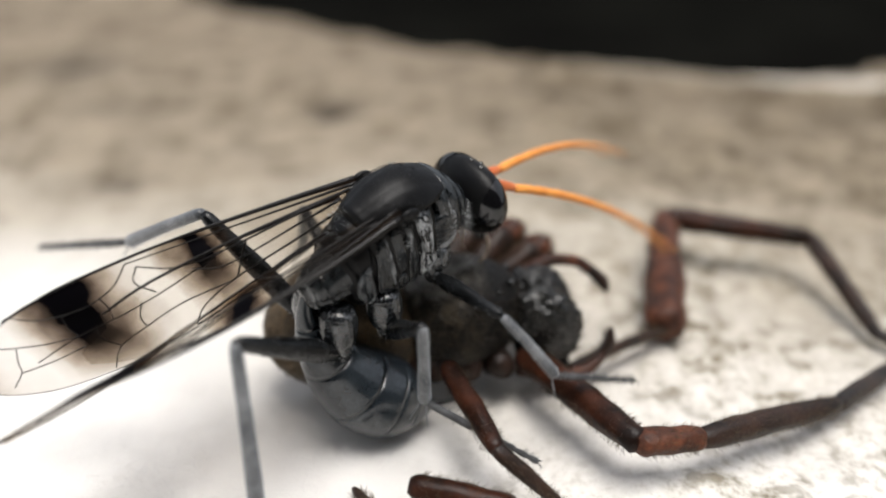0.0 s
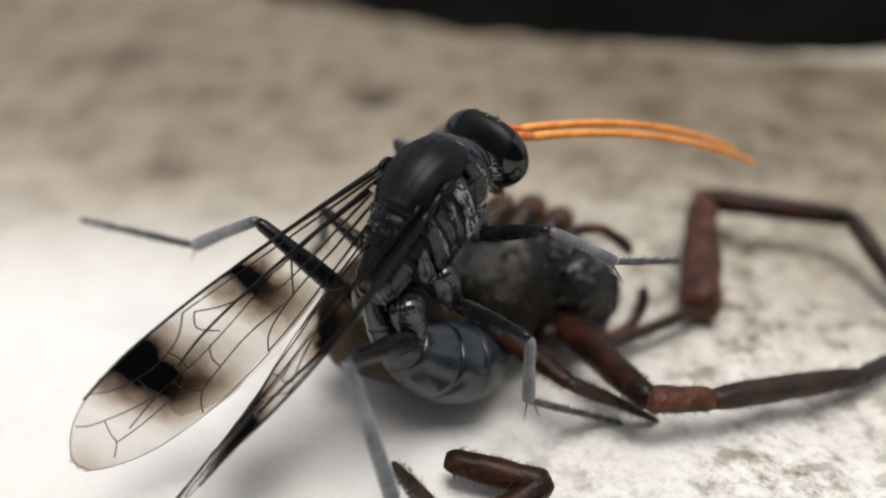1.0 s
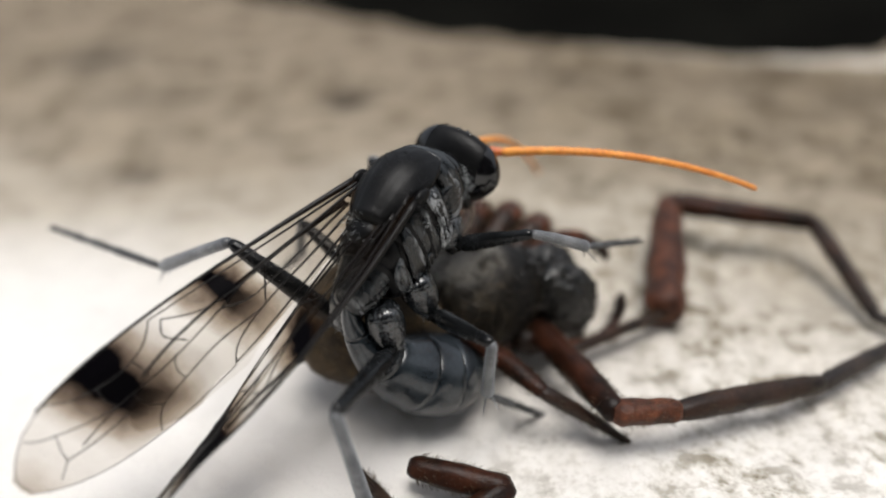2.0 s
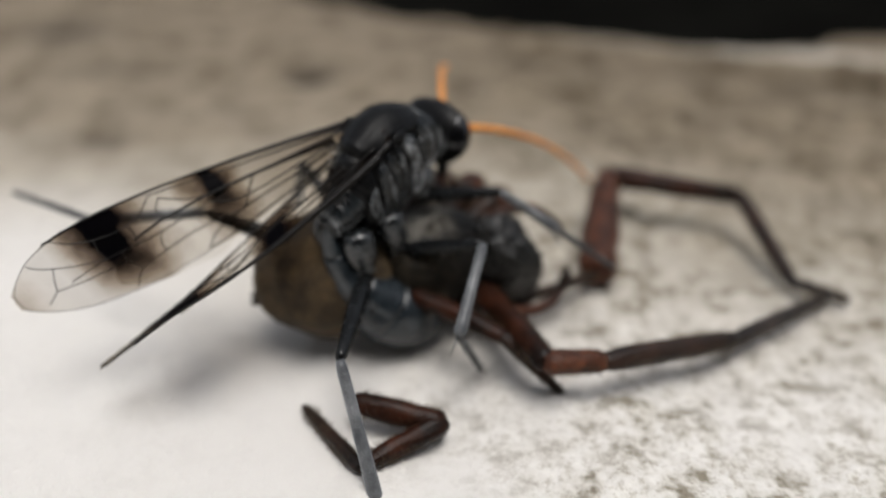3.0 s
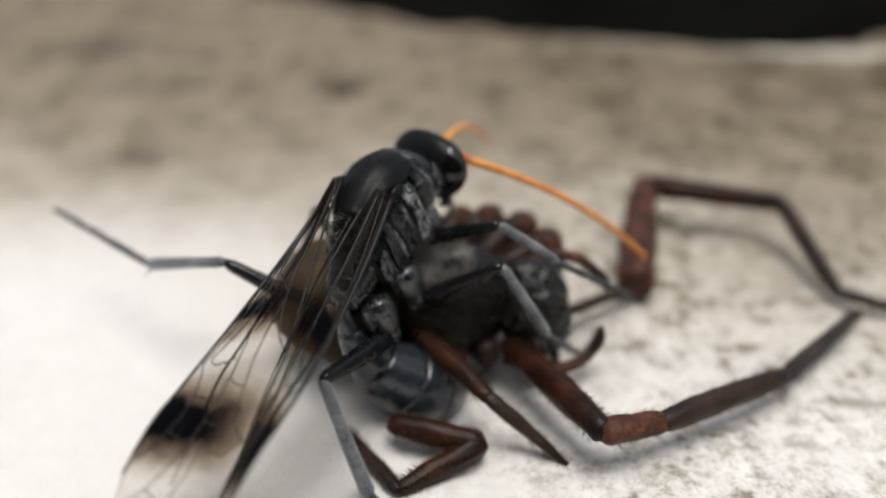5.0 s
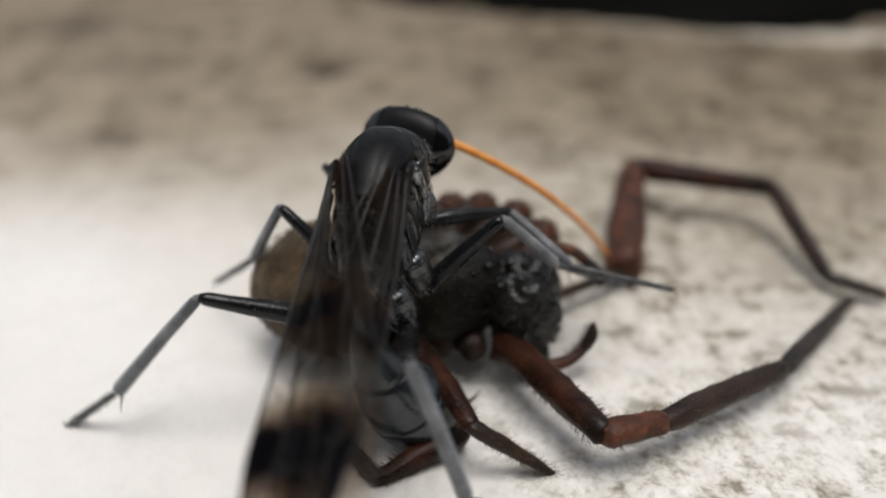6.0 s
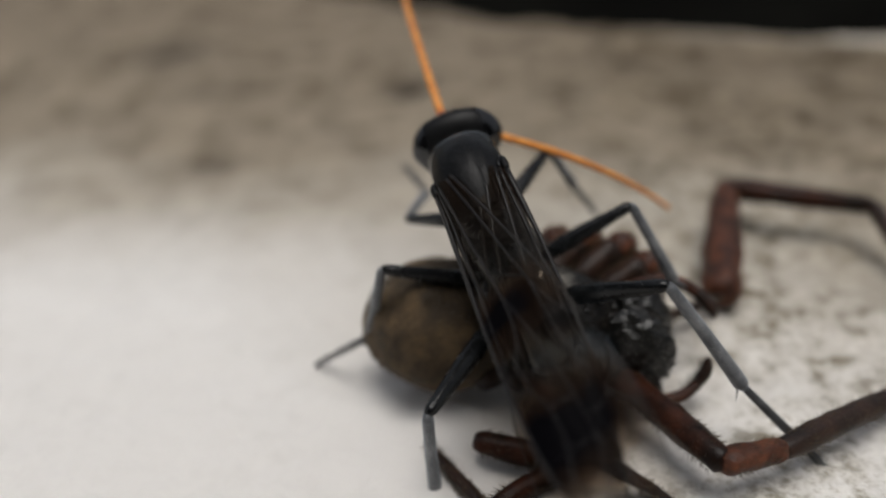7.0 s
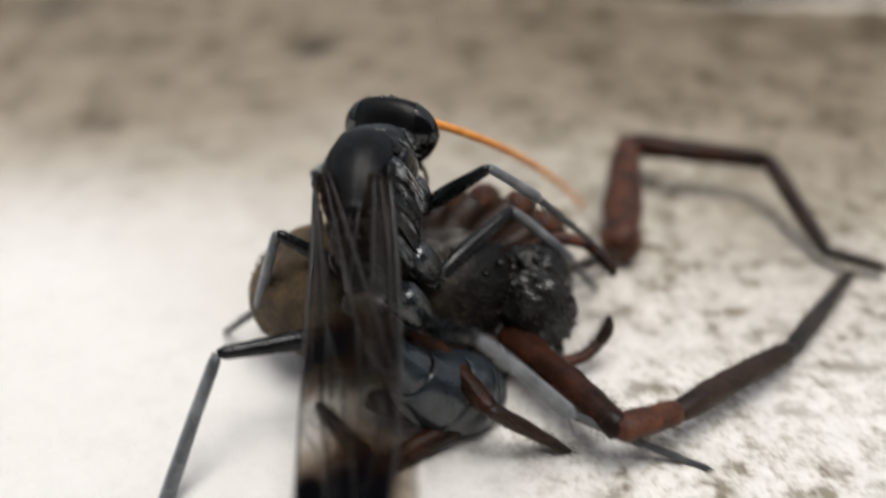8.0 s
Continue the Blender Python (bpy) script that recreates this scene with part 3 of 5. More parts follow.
HELD = [
    (FAR_LEG, spider_leg(FAR_LEG, (0.13, 0.56, 0.38, 0.26, 0.18, 0.1), (SP_BROWN, SP_KNEE, SP_RED, SP_BROWN, SP_DARK), 100)),
    (REAR_LEG, spider_leg(REAR_LEG, (0.27, 0.27, 0.17, 0.1), (SP_RED, SP_RED, SP_BROWN), 110)),
]
# legs bent up on the far side: they go with the spider (its own space)
BENT = (((2.0, 1.15, 1.9), (3.4, 1.85, 2.6), (3.75, 2.3, 2.35), (4.0, 3.4, 0.1)), ((1.45, 1.3, 2.0), (2.7, 2.25, 2.9), (3.05, 2.65, 2.65), (2.9, 3.9, 0.1)),
        ((0.8, 1.35, 2.0), (1.75, 2.3, 3.05), (2.2, 2.6, 2.85), (1.5, 3.9, 0.1)), ((0.1, 1.25, 1.9), (0.95, 2.3, 2.95), (1.4, 2.65, 2.8), (0.4, 3.8, 0.1)))
for k, joints in enumerate(BENT):
    for s, a, b in zip(spider_leg(joints, (0.3, 0.34, 0.34, 0.1), (SP_BROWN, SP_KNEE, SP_BROWN), 120 + 10 * k), joints, joints[1:]):
        s.matrix_basis = aim(a, Vector(b) - Vector(a))
side_femur = limb("femur", 2.6, 0.24, 0.19, SP_RED, spider, 50, 0.16, 160)
side_tibia = limb("tibia", 2.45, 0.18, 0.08, SP_BROWN, spider, 50, 0.16, 161)
near_femur = limb("femur", 3.9, 0.34, 0.29, SP_RED, spider, 90, 0.16, 170)
near_patella = limb("patella", 1.5, 0.29, 0.25, SP_KNEE, spider, 40, 0.16, 171)
near_tibia = limb("tibia", 4.2, 0.27, 0.23, SP_BROWN, spider, 90, 0.18, 172)
near_metatarsus = limb("metatarsus", 4.7, 0.22, 0.13, SP_DARK, spider, 70, 0.16, 173)


# ---- wasp ----
wasp = thing("spider_wasp", "black spider wasp with banded wings straddling its prey", "wasp")

def shell(keys, steps, n, power=2.4):
    """A dense body along x with boxy rings. Keys: x, centre z, half width, half height."""
    rings = []
    for x, cz, w, h in smooth_row(keys, steps):
        ring = []
        for i in range(n):
            c, s = math.cos(2 * math.pi * i / n), math.sin(2 * math.pi * i / n)
            ring.append((x, w * math.copysign(abs(c) ** (2 / power), c), cz + h * math.copysign(abs(s) ** (2 / power), s)))
        rings.append(ring)
    return ring_loft(bmesh.new(), rings)


def carve(bm, lines, cz, low=0.12):
    """Press sutures (or, with a negative depth, raise ribs) into both flanks along lines in x and z."""
    for v in bm.verts:
        if abs(v.co.y) < low:
            continue
        push = 0.0
        for pts, width, depth in lines:
            near = 9.0
            for (x0, z0), (x1, z1) in zip(pts, pts[1:]):
                dx, dz = x1 - x0, z1 - z0
                f = max(0.0, min(1.0, ((v.co.x - x0) * dx + (v.co.z - z0) * dz) / (dx * dx + dz * dz)))
                near = min(near, math.hypot(v.co.x - x0 - f * dx, v.co.z - z0 - f * dz))
            if near < 3 * width:
                push += depth * math.exp(-((near / width) ** 2))
        if push:
            out = Vector((0, v.co.y, 0.5 * (v.co.z - cz))).normalized()
            v.co -= out * push


def bloom_on(bm, amount):
    """Where the flat silver hair lies and pale glints are painted, stored on the mesh."""
    layer = bm.verts.layers.float.new("bloom_glint")
    for v in bm.verts:
        v[layer] = max(0.0, min(1.0, amount(v.co)))


def bell(v, mid, wide):
    return math.exp(-(((v - mid) / wide) ** 2))


# front collar and neck plate
bm = shell([(2.2, -0.58, 0.26, 0.26), (2.08, -0.5, 0.48, 0.46), (1.9, -0.42, 0.66, 0.64), (1.66, -0.3, 0.76, 0.82), (1.36, -0.22, 0.82, 0.9), (1.16, -0.2, 0.74, 0.84)], 34, 56, 2.3)
carve(bm, ((((1.84, 0.4), (1.78, -0.3), (1.9, -1.1)), 0.05, 0.06), (((1.45, 0.6), (1.5, -0.2), (1.36, -0.9)), 0.05, 0.07), (((1.6, 0.1), (1.62, -0.9)), 0.06, -0.03)), -0.3)
bloom_on(bm, lambda c: 0.35 * bell(c.x, 1.38, 0.1) * (c.z < 0.2) + 0.6 * (c.z < -0.7))
part("pronotum", bm, PLEURA, wasp, "black collar with a pale hind margin")

# dome of the back: a cap whose lower lip arches over the wing roots
bm = shell([(1.62, 0.02, 0.34, 0.4), (1.5, 0.04, 0.62, 0.6), (1.2, 0.06, 0.74, 0.78), (0.8, 0.07, 0.82, 0.92), (0.35, 0.07, 0.84, 0.95), (0.0, 0.06, 0.81, 0.9), (-0.3, 0.05, 0.7, 0.82), (-0.5, 0.05, 0.55, 0.75), (-0.57, 0.05, 0.28, 0.52)], 48, 84, 2.15)
for v in bm.verts:
    lip = 0.42 + 0.26 * bell(v.co.x, 0.3, 0.4)
    if v.co.z < lip:
        v.co.y *= max(0.72, 1 - 1.4 * (lip - v.co.z))
    elif v.co.z > 0.5:
        v.co.z -= 0.022 * bell(abs(v.co.y), 0.3 + 0.1 * v.co.x, 0.05) + 0.012 * bell(v.co.y, 0, 0.03) * (v.co.x > 0.6)
    if lip < v.co.z < lip + 0.12:
        v.co.y *= 1.03
mesoscutum = part("mesoscutum", bm, CHITIN, wasp)
part("pile", bristles(900, on_ball((0.5, 0, 0.08), (1.05, 0.86, 1.0), low=0.45), 0.07, 0.004, 73, (-1.0, 0, 0)), PILE, mesoscutum, "short dark pile")

# flank below the wings, with sutures, ribs and a strip of silver hair
bm = shell([(1.16, -0.4, 0.5, 0.7), (1.06, -0.42, 0.7, 0.95), (0.8, -0.44, 0.81, 1.08), (0.45, -0.46, 0.84, 1.14), (0.0, -0.48, 0.82, 1.12), (-0.36, -0.5, 0.76, 1.0), (-0.56, -0.52, 0.64, 0.88), (-0.64, -0.52, 0.5, 0.74)], 66, 96, 2.9)
carve(bm, ((((0.92, 0.6), (0.8, -0.2), (0.9, -1.4)), 0.035, 0.06), (((0.5, 0.5), (0.46, -0.3), (0.4, -1.6)), 0.04, 0.085), (((0.4, 0.5), (0.36, -0.3), (0.3, -1.6)), 0.035, -0.035),
           (((0.02, 0.6), (-0.04, -0.2), (0.04, -1.6)), 0.035, 0.07), (((-0.3, 0.6), (-0.26, -0.5), (-0.36, -1.4)), 0.04, 0.08), (((-0.12, 0.5), (-0.14, -1.2)), 0.05, -0.03),
           (((0.36, -0.62), (0.02, -0.74)), 0.03, 0.05), (((0.3, 0.1), (0.08, 0.02)), 0.06, 0.05), (((0.62, 0.3), (0.66, 0.24)), 0.07, 0.07), (((0.7, -0.9), (0.5, -1.05)), 0.03, 0.04)), -0.45)
bloom_on(bm, lambda c: (1.3 * bell(c.x, 0.63, 0.12) * (1.0 if c.z < 0.1 else 0.4) + 0.55 * bell(c.x, 0.2, 0.1) * bell(c.z, -0.05, 0.16) + 0.4 * bell(c.x, 0.2, 0.12) * bell(c.z, -0.5, 0.1) + 0.5 * bell(c.z, -1.42, 0.12)
                        + 0.25 * bell(c.x, -0.14, 0.06)) * (0.65 + 0.9 * noise.noise(c * 4.0)))
part("mesopleuron", bm, CHITIN, wasp, "black flank with silvery bloom")

part("scutellum", ellipsoid((-0.58, 0, 0.2), (0.4, 0.54, 0.4), seg=32, rings=22, wobble=0.03), CHITIN, wasp)
part("scutellum_pile", bristles(60, on_ball((-0.6, 0, 0.28), (0.5, 0.5, 0.46), low=0.5), 0.16, 0.005, 71, (-0.6, 0, 0.2)), SILVER, wasp, "sparse pale hair")
part("metanotum", ellipsoid((-0.88, 0, -0.16), (0.26, 0.5, 0.32), wobble=0.03), CHITIN, wasp)

bm = shell([(-0.42, -0.44, 0.6, 0.82), (-0.54, -0.46, 0.74, 0.92), (-0.78, -0.52, 0.76, 0.9), (-1.0, -0.56, 0.7, 0.84), (-1.14, -0.56, 0.56, 0.7)], 30, 84, 2.7)
carve(bm, ((((-0.5, 0.3), (-0.66, -0.4), (-0.5, -1.2)), 0.04, 0.06), (((-1.04, 0.2), (-0.9, -0.5), (-1.04, -1.2)), 0.04, 0.07), (((-0.62, -0.55), (-0.98, -0.7)), 0.03, 0.05)), -0.38)
bloom_on(bm, lambda c: (0.5 * bell(c.z, -1.2, 0.1) + 0.2 * bell(c.x, -0.78, 0.05)) * (0.6 + 0.9 * noise.noise(c * 4.0)))
part("metapleuron", bm, CHITIN, wasp)



def flank_plate(outline, sy, half, mid, tall, power, proud, bloom_glint):
    """A raised, round-edged plate on the flank; the outline is in x and z, half, mid and tall give the flank under it."""
    rows = smooth_row(list(outline) + [outline[0]], 6 * len(outline) + 1)[:-1]
    cx, cz = sum(p[0] for p in rows) / len(rows), sum(p[1] for p in rows) / len(rows)
    rings = []
    for share, rise in ((1.03, -0.05), (1.0, 0.0), (0.97, 0.5), (0.92, 0.8), (0.82, 0.95), (0.6, 1.0), (0.3, 1.0)):
        ring = []
        for x, z in rows:
            px, pz = cx + (x - cx) * share, cz + (z - cz) * share
            y = half * max(0.05, 1 - min(1.0, abs((pz - mid) / tall)) ** power) ** (1 / power)
            ring.append((px, sy * (y + proud * rise + 0.012 * noise.noise((px * 5, pz * 3, 2.0 * sy))), pz))
        rings.append(ring)
    bm = ring_loft(bmesh.new(), rings)
    bloom_on(bm, bloom_glint)
    return bm


def speckle(c):
    return 0.65 + 0.9 * noise.noise(c * 4.0)


for sy in (1, -1):
    wide = (0.83, -0.46, 1.14, 2.9)
    part("episternum", flank_plate(((0.9, 0.3), (0.56, 0.38), (0.5, -0.3), (0.45, -1.25), (0.62, -1.42), (0.86, -1.2), (0.82, -0.5)), sy, *wide, 0.055,
                                   lambda c: (0.5 + 0.8 * bell(c.z, -1.1, 0.35) + 0.5 * bell(c.z, -0.2, 0.15)) * speckle(c)), PLEURA, wasp, "silver-haired front plate of the flank")
    # small pale flecks: silver hair, and glints put into the colour
    part("side_plate", flank_plate(((0.42, 0.3), (0.26, 0.36), (0.2, -0.3), (0.12, -0.9), (0.16, -1.36), (0.36, -1.36), (0.4, -0.5)), sy, *wide, 0.032,
                                   lambda c: (0.9 * bell(c.x, 0.32, 0.06) * bell(c.z, -0.02, 0.07) + 0.8 * bell(c.x, 0.26, 0.05) * bell(c.z, -0.4, 0.09) + 0.7 * bell(c.z, -1.3, 0.07)) * speckle(c)), PLEURA, wasp)
    part("side_plate", flank_plate(((0.14, 0.32), (-0.08, 0.3), (-0.12, -0.3), (-0.08, -0.72), (0.1, -0.62)), sy, *wide, 0.024, lambda c: 0.8 * bell(c.x, 0.02, 0.05) * bell(c.z, -0.1, 0.06) * speckle(c)), PLEURA, wasp)
    part("side_plate", flank_plate(((-0.2, 0.26), (-0.46, 0.16), (-0.58, -0.4), (-0.62, -0.95), (-0.3, -1.2), (-0.16, -0.7)), sy, 0.8, -0.48, 1.04, 2.9, 0.03, lambda c: 0.5 * bell(c.x, -0.22, 0.05) * speckle(c)), PLEURA, wasp)
    part("side_plate", flank_plate(((-0.7, -0.1), (-1.0, -0.24), (-1.12, -0.6), (-0.98, -1.0), (-0.74, -1.16)), sy, 0.77, -0.52, 0.95, 2.8, 0.06,
                                   lambda c: (0.15 + 0.8 * bell(c.z, -1.05, 0.08)) * speckle(c)), PLEURA, wasp, "rounded grey plate above the coxae")
    part("side_plate", flank_plate(((0.06, -0.84), (-0.12, -0.82), (-0.16, -1.34), (0.08, -1.4)), sy, *wide, 0.032, lambda c: 0.9 * bell(c.z, -1.34, 0.06) * speckle(c)), PLEURA, wasp)

# hind slope of the thorax, cross-wrinkled
bm = shell([(-0.84, -0.36, 0.5, 0.5), (-0.98, -0.4, 0.62, 0.54), (-1.3, -0.5, 0.56, 0.5), (-1.6, -0.56, 0.48, 0.44), (-1.84, -0.6, 0.37, 0.36), (-1.98, -0.6, 0.2, 0.22)], 72, 72, 2.3)
for v in bm.verts:
    k = 1 + 0.006 * math.sin(v.co.x * 46 + 3 * noise.noise(v.co * 2.0)) * min(1, (-0.9 - v.co.x) * 4 if v.co.x < -0.9 else 0)
    v.co.y, v.co.z = v.co.y * k, -0.3 + (v.co.z + 0.3) * k
carve(bm, ((((-1.0, -0.55), (-1.5, -0.62), (-1.9, -0.62)), 0.045, 0.06), (((-1.5, 0.3), (-1.62, -0.3), (-1.55, -1.0)), 0.05, -0.03)), -0.35)
bloom_on(bm, lambda c: (0.5 * bell(c.x, -1.86, 0.06) + 0.3 * bell(c.z, -0.95, 0.1)) * (0.6 + 0.9 * noise.noise(c * 4.0)))
part("propodeum", bm, PLEURA, wasp, "rounded wrinkled propodeum with grey bloom")

for sy in (1, -1):
    part("tegula", ellipsoid((0.4, 0.8 * sy, 0.6), (0.24, 0.1, 0.15), (0, 18, 0), wobble=0.05), CHITIN, wasp)
    for ax, az, ar in ((0.2, 0.52, 0.11), (0.02, 0.42, 0.09), (0.34, 0.36, 0.08), (0.14, 0.3, 0.07)):
        part("wing_root_plate", ellipsoid((ax, 0.83 * sy, az), (ar, ar * 0.45, ar * 0.55), (20 * az, 30 + 40 * ax, 0), seg=12, rings=8, wobble=0.3, seed=az), CHITIN, wasp)
    bm = shell([(0.0, 0, 0.1, 0.1), (0.1, 0, 0.16, 0.3), (0.4, 0, 0.17, 0.36), (0.8, 0, 0.15, 0.3), (1.0, 0, 0.08, 0.14)], 20, 24, 2.2)
    bloom_on(bm, lambda c: 0.7 * bell(c.x, 0.9, 0.2) + 0.4 * bell(c.z, 0.25, 0.1))
    part("pronotal_lobe", bm, PLEURA, wasp).matrix_basis = aim((1.3, 0.66 * sy, 0.0), (-0.1, 0, -1), (1, 0, 0))
    part("silver_bloom", bristles(240, on_ball((0.63, 0.72 * sy, -0.62), (0.15, 0.15, 0.66), ahead=lambda v, s=sy: v.y * s > 0.3), 0.1, 0.004, 60 + sy, (-0.3, 0, -2.4)), SILVER, wasp, "short silver hair on the flank")
    part("silver_bloom", bristles(60, on_ball((0.2, 0.76 * sy, -0.05), (0.1, 0.1, 0.06), ahead=lambda v, s=sy: v.y * s > 0.1), 0.08, 0.005, 61 + sy, (-1.2, 0, -0.5)), SILVER, wasp)
    part("silver_bloom", bristles(260, on_ball((1.75, 0.4 * sy, -0.65), (0.3, 0.28, 0.45), ahead=lambda v: v.x > -0.2), 0.22, 0.005, 68 + sy, (0.4, 0, -0.9)), SILVER, wasp)

# gaster, curled down and forward under the body: a chain of overlapping rings that swings at the waist
WAIST = Vector((-1.9, 0, -0.6))
curl = [(-1.85, 0, -0.55), (-2.02, 0, -1.1), (-2.05, -0.1, -1.9), (-1.88, -0.32, -2.8), (-1.55, -0.6, -3.6), (-1.12, -0.9, -4.15), (-0.7, -1.2, -4.5), (-0.3, -1.5, -4.7)]
girth = [0.12, 0.22, 0.44, 0.76, 1.02, 1.02, 0.7, 0.1]
path = smooth_row([(*(Vector(p) - WAIST), r) for p, r in zip(curl, girth)], 57)
cuts = (0, 12, 22, 31, 40, 48, 57)
gaster = None
for k, (a, b) in enumerate(zip(cuts, cuts[1:])):
    first = max(a - 1, 0)
    rings = []
    for j in range(first, b):
        d = (Vector(path[min(j + 1, 56)][:3]) - Vector(path[max(j - 1, 0)][:3])).normalized()
        side = Vector((0, 1, 0)) - d * d.y
        side.normalize()
        nrm = d.cross(side)
        i = j - first
        r = path[j][3] * (0.972 if i == 0 and a else 1.0)
        rings.append([Vector(path[j][:3]) + (side * math.cos(q) + nrm * math.sin(q) * 0.94) * r for q in [2 * math.pi * w / 32 for w in range(32)]])
    ob = part("gaster" if k == 0 else "gaster_ring", ring_loft(bmesh.new(), rings), GASTER, gaster or wasp, "glossy blue-black gaster" if k == 0 else "")
    gaster = gaster or ob
tip = Vector(curl[-1]) - WAIST
part("sting", tube([tip, tip + Vector((0.3, -0.15, -0.05)), tip + Vector((0.55, -0.3, 0.0))], [0.06, 0.035, 0.008], n=8), CHITIN, gaster)

# head, turned on the neck
HEAD_AT = Vector((2.1, 0, -0.62))


def flat_back(c):
    """Hollow behind and drawn in towards the mouth."""
    k = 1 - 0.2 * max(0, -c.z) / 0.95
    k *= (max(abs(c.y), 1e-4) / 1.13) ** -0.16
    return Vector((c.x * (0.85 if c.x < 0 else 1.0) + 0.1 * max(0, -c.z), c.y * k, c.z))


head = part("head", ellipsoid((0.44, 0, -0.06), (0.54, 1.1, 0.84), seg=36, rings=26, wobble=0.02, squeeze=flat_back), CHITIN, wasp)
for sy in (1, -1):
    bm = ellipsoid((0.44, 0, -0.06), (0.556, 1.13, 0.858), seg=96, rings=64, wobble=0.0, squeeze=flat_back)
    off = [v for v in bm.verts if v.co.y * sy < 0.48 or ((v.co.x - 0.5) / 0.45) ** 2 + ((v.co.z + 0.04) / 0.75) ** 2 > 1.0]
    bmesh.ops.delete(bm, geom=off, context="VERTS")
    part("compound_eye", bm, EYE, head, "glossy black compound eye")
    part("mandible", tube([(0.68, 0.36 * sy, -0.7), (0.8, 0.38 * sy, -1.05), (0.84, 0.12 * sy, -1.25)], [0.17, 0.14, 0.04], n=10, steps=9), CHITIN, head)
    part("maxillary_palp", tube([(0.55, 0.3 * sy, -0.75), (0.85, 0.5 * sy, -1.05), (1.0, 0.55 * sy, -1.5), (0.85, 0.5 * sy, -1.85), (0.6, 0.45 * sy, -2.05)], [0.065, 0.062, 0.055, 0.05, 0.03], n=8, steps=14), PALP, head)
    part("labial_palp", tube([(0.4, 0.12 * sy, -0.8), (0.42, 0.2 * sy, -1.3), (0.6, 0.16 * sy, -1.55)], [0.04, 0.036, 0.02], n=8, steps=10), PALP, head)
    part("face_pile", bristles(130, on_ball((0.66, 0.4 * sy, -0.5), (0.3, 0.4, 0.4), ahead=lambda v: v.z < 0.2), 0.13, 0.005, 80 + sy, (0.1, 0, -0.7)), SILVER, head)
part("clypeus", ellipsoid((0.78, 0, -0.66), (0.22, 0.42, 0.26), wobble=0.03), CHITIN, head)
part("neck", tube([(-0.3, 0, 0.02), (0.2, 0, -0.05)], [0.36, 0.38], n=14), CHITIN, head)
for ox, oy, oz in ((0.6, 0, 0.73), (0.44, 0.16, 0.77), (0.44, -0.16, 0.77)):
    part("ocellus", ellipsoid((ox, oy, oz), (0.06, 0.06, 0.045), seg=12, rings=8), OCELLUS, head)


def antenna():
    """Scape, then a long flagellum of twelve rings that arches over."""
    sc = part("scape", tube([(0, 0, 0), (0.2, 0, 0.03), (0.45, 0, 0.06), (0.62, 0, 0.06)], [0.07, 0.115, 0.11, 0.08], n=12, steps=10), SCAPE, wasp, "red-orange antenna base")
    bm = bmesh.new()
    pts, rad = [], []
    x, z, a = 0.6, 0.06, 0.16
    for i in range(12):
        for f in (0.0, 0.15, 0.5, 0.88):
            q = (i + f) / 12
            ang = 0.24 - 0.62 * q
            pts.append((x, 0, z))
            rad.append((0.11 - 0.045 * q) * (0.86 if f == 0.0 else 1.0))
            step = 0.51 * (0.15, 0.35, 0.38, 0.12)[int(f > 0) + int(f > 0.2) + int(f > 0.6)]
            x += step * math.cos(ang)
            z += step * math.sin(ang)
    tube(pts + [(x, 0, z)], rad + [0.03], n=10, bm=bm)
    part("flagellum", bm, ORANGE, sc, "long arched orange flagellum")
    return sc


antennae = [antenna(), antenna()]


def wing_shape(length, broad, hind=False):
    """Leading and trailing edge of a wing at a share of its length."""
    def lead(f):
        return 0.02 * length * math.sin(math.pi * min(1, f * 1.05)) - broad * 0.5 * max(0, (f - 0.74) / 0.26) ** 2.6

    def trail(f):
        k = 0.3 + 0.7 * min(1, f / 0.62) ** 0.9
        k -= 0.32 * max(0, (f - 0.78) / 0.22) ** 2.4
        k -= 0.06 * math.exp(-((f - 0.55) / 0.05) ** 2)
        return -broad * k

    return lead, trail


def wing_point(length, broad, f, c, side):
    lead, trail = wing_shape(length, broad)
    y = lead(f) + (trail(f) - lead(f)) * c + 0.56 * broad * f
    z = 0.16 * math.sin(math.pi * c) * (1 - 0.5 * f) + 0.035 * math.sin(7 * f + 15 * c)
    twist = -side * math.radians(70) * (min(f, 0.75) - 0.45)
    y *= -side
    return Vector((f * length, y * math.cos(twist) - z * math.sin(twist), y * math.sin(twist) + z * math.cos(twist)))


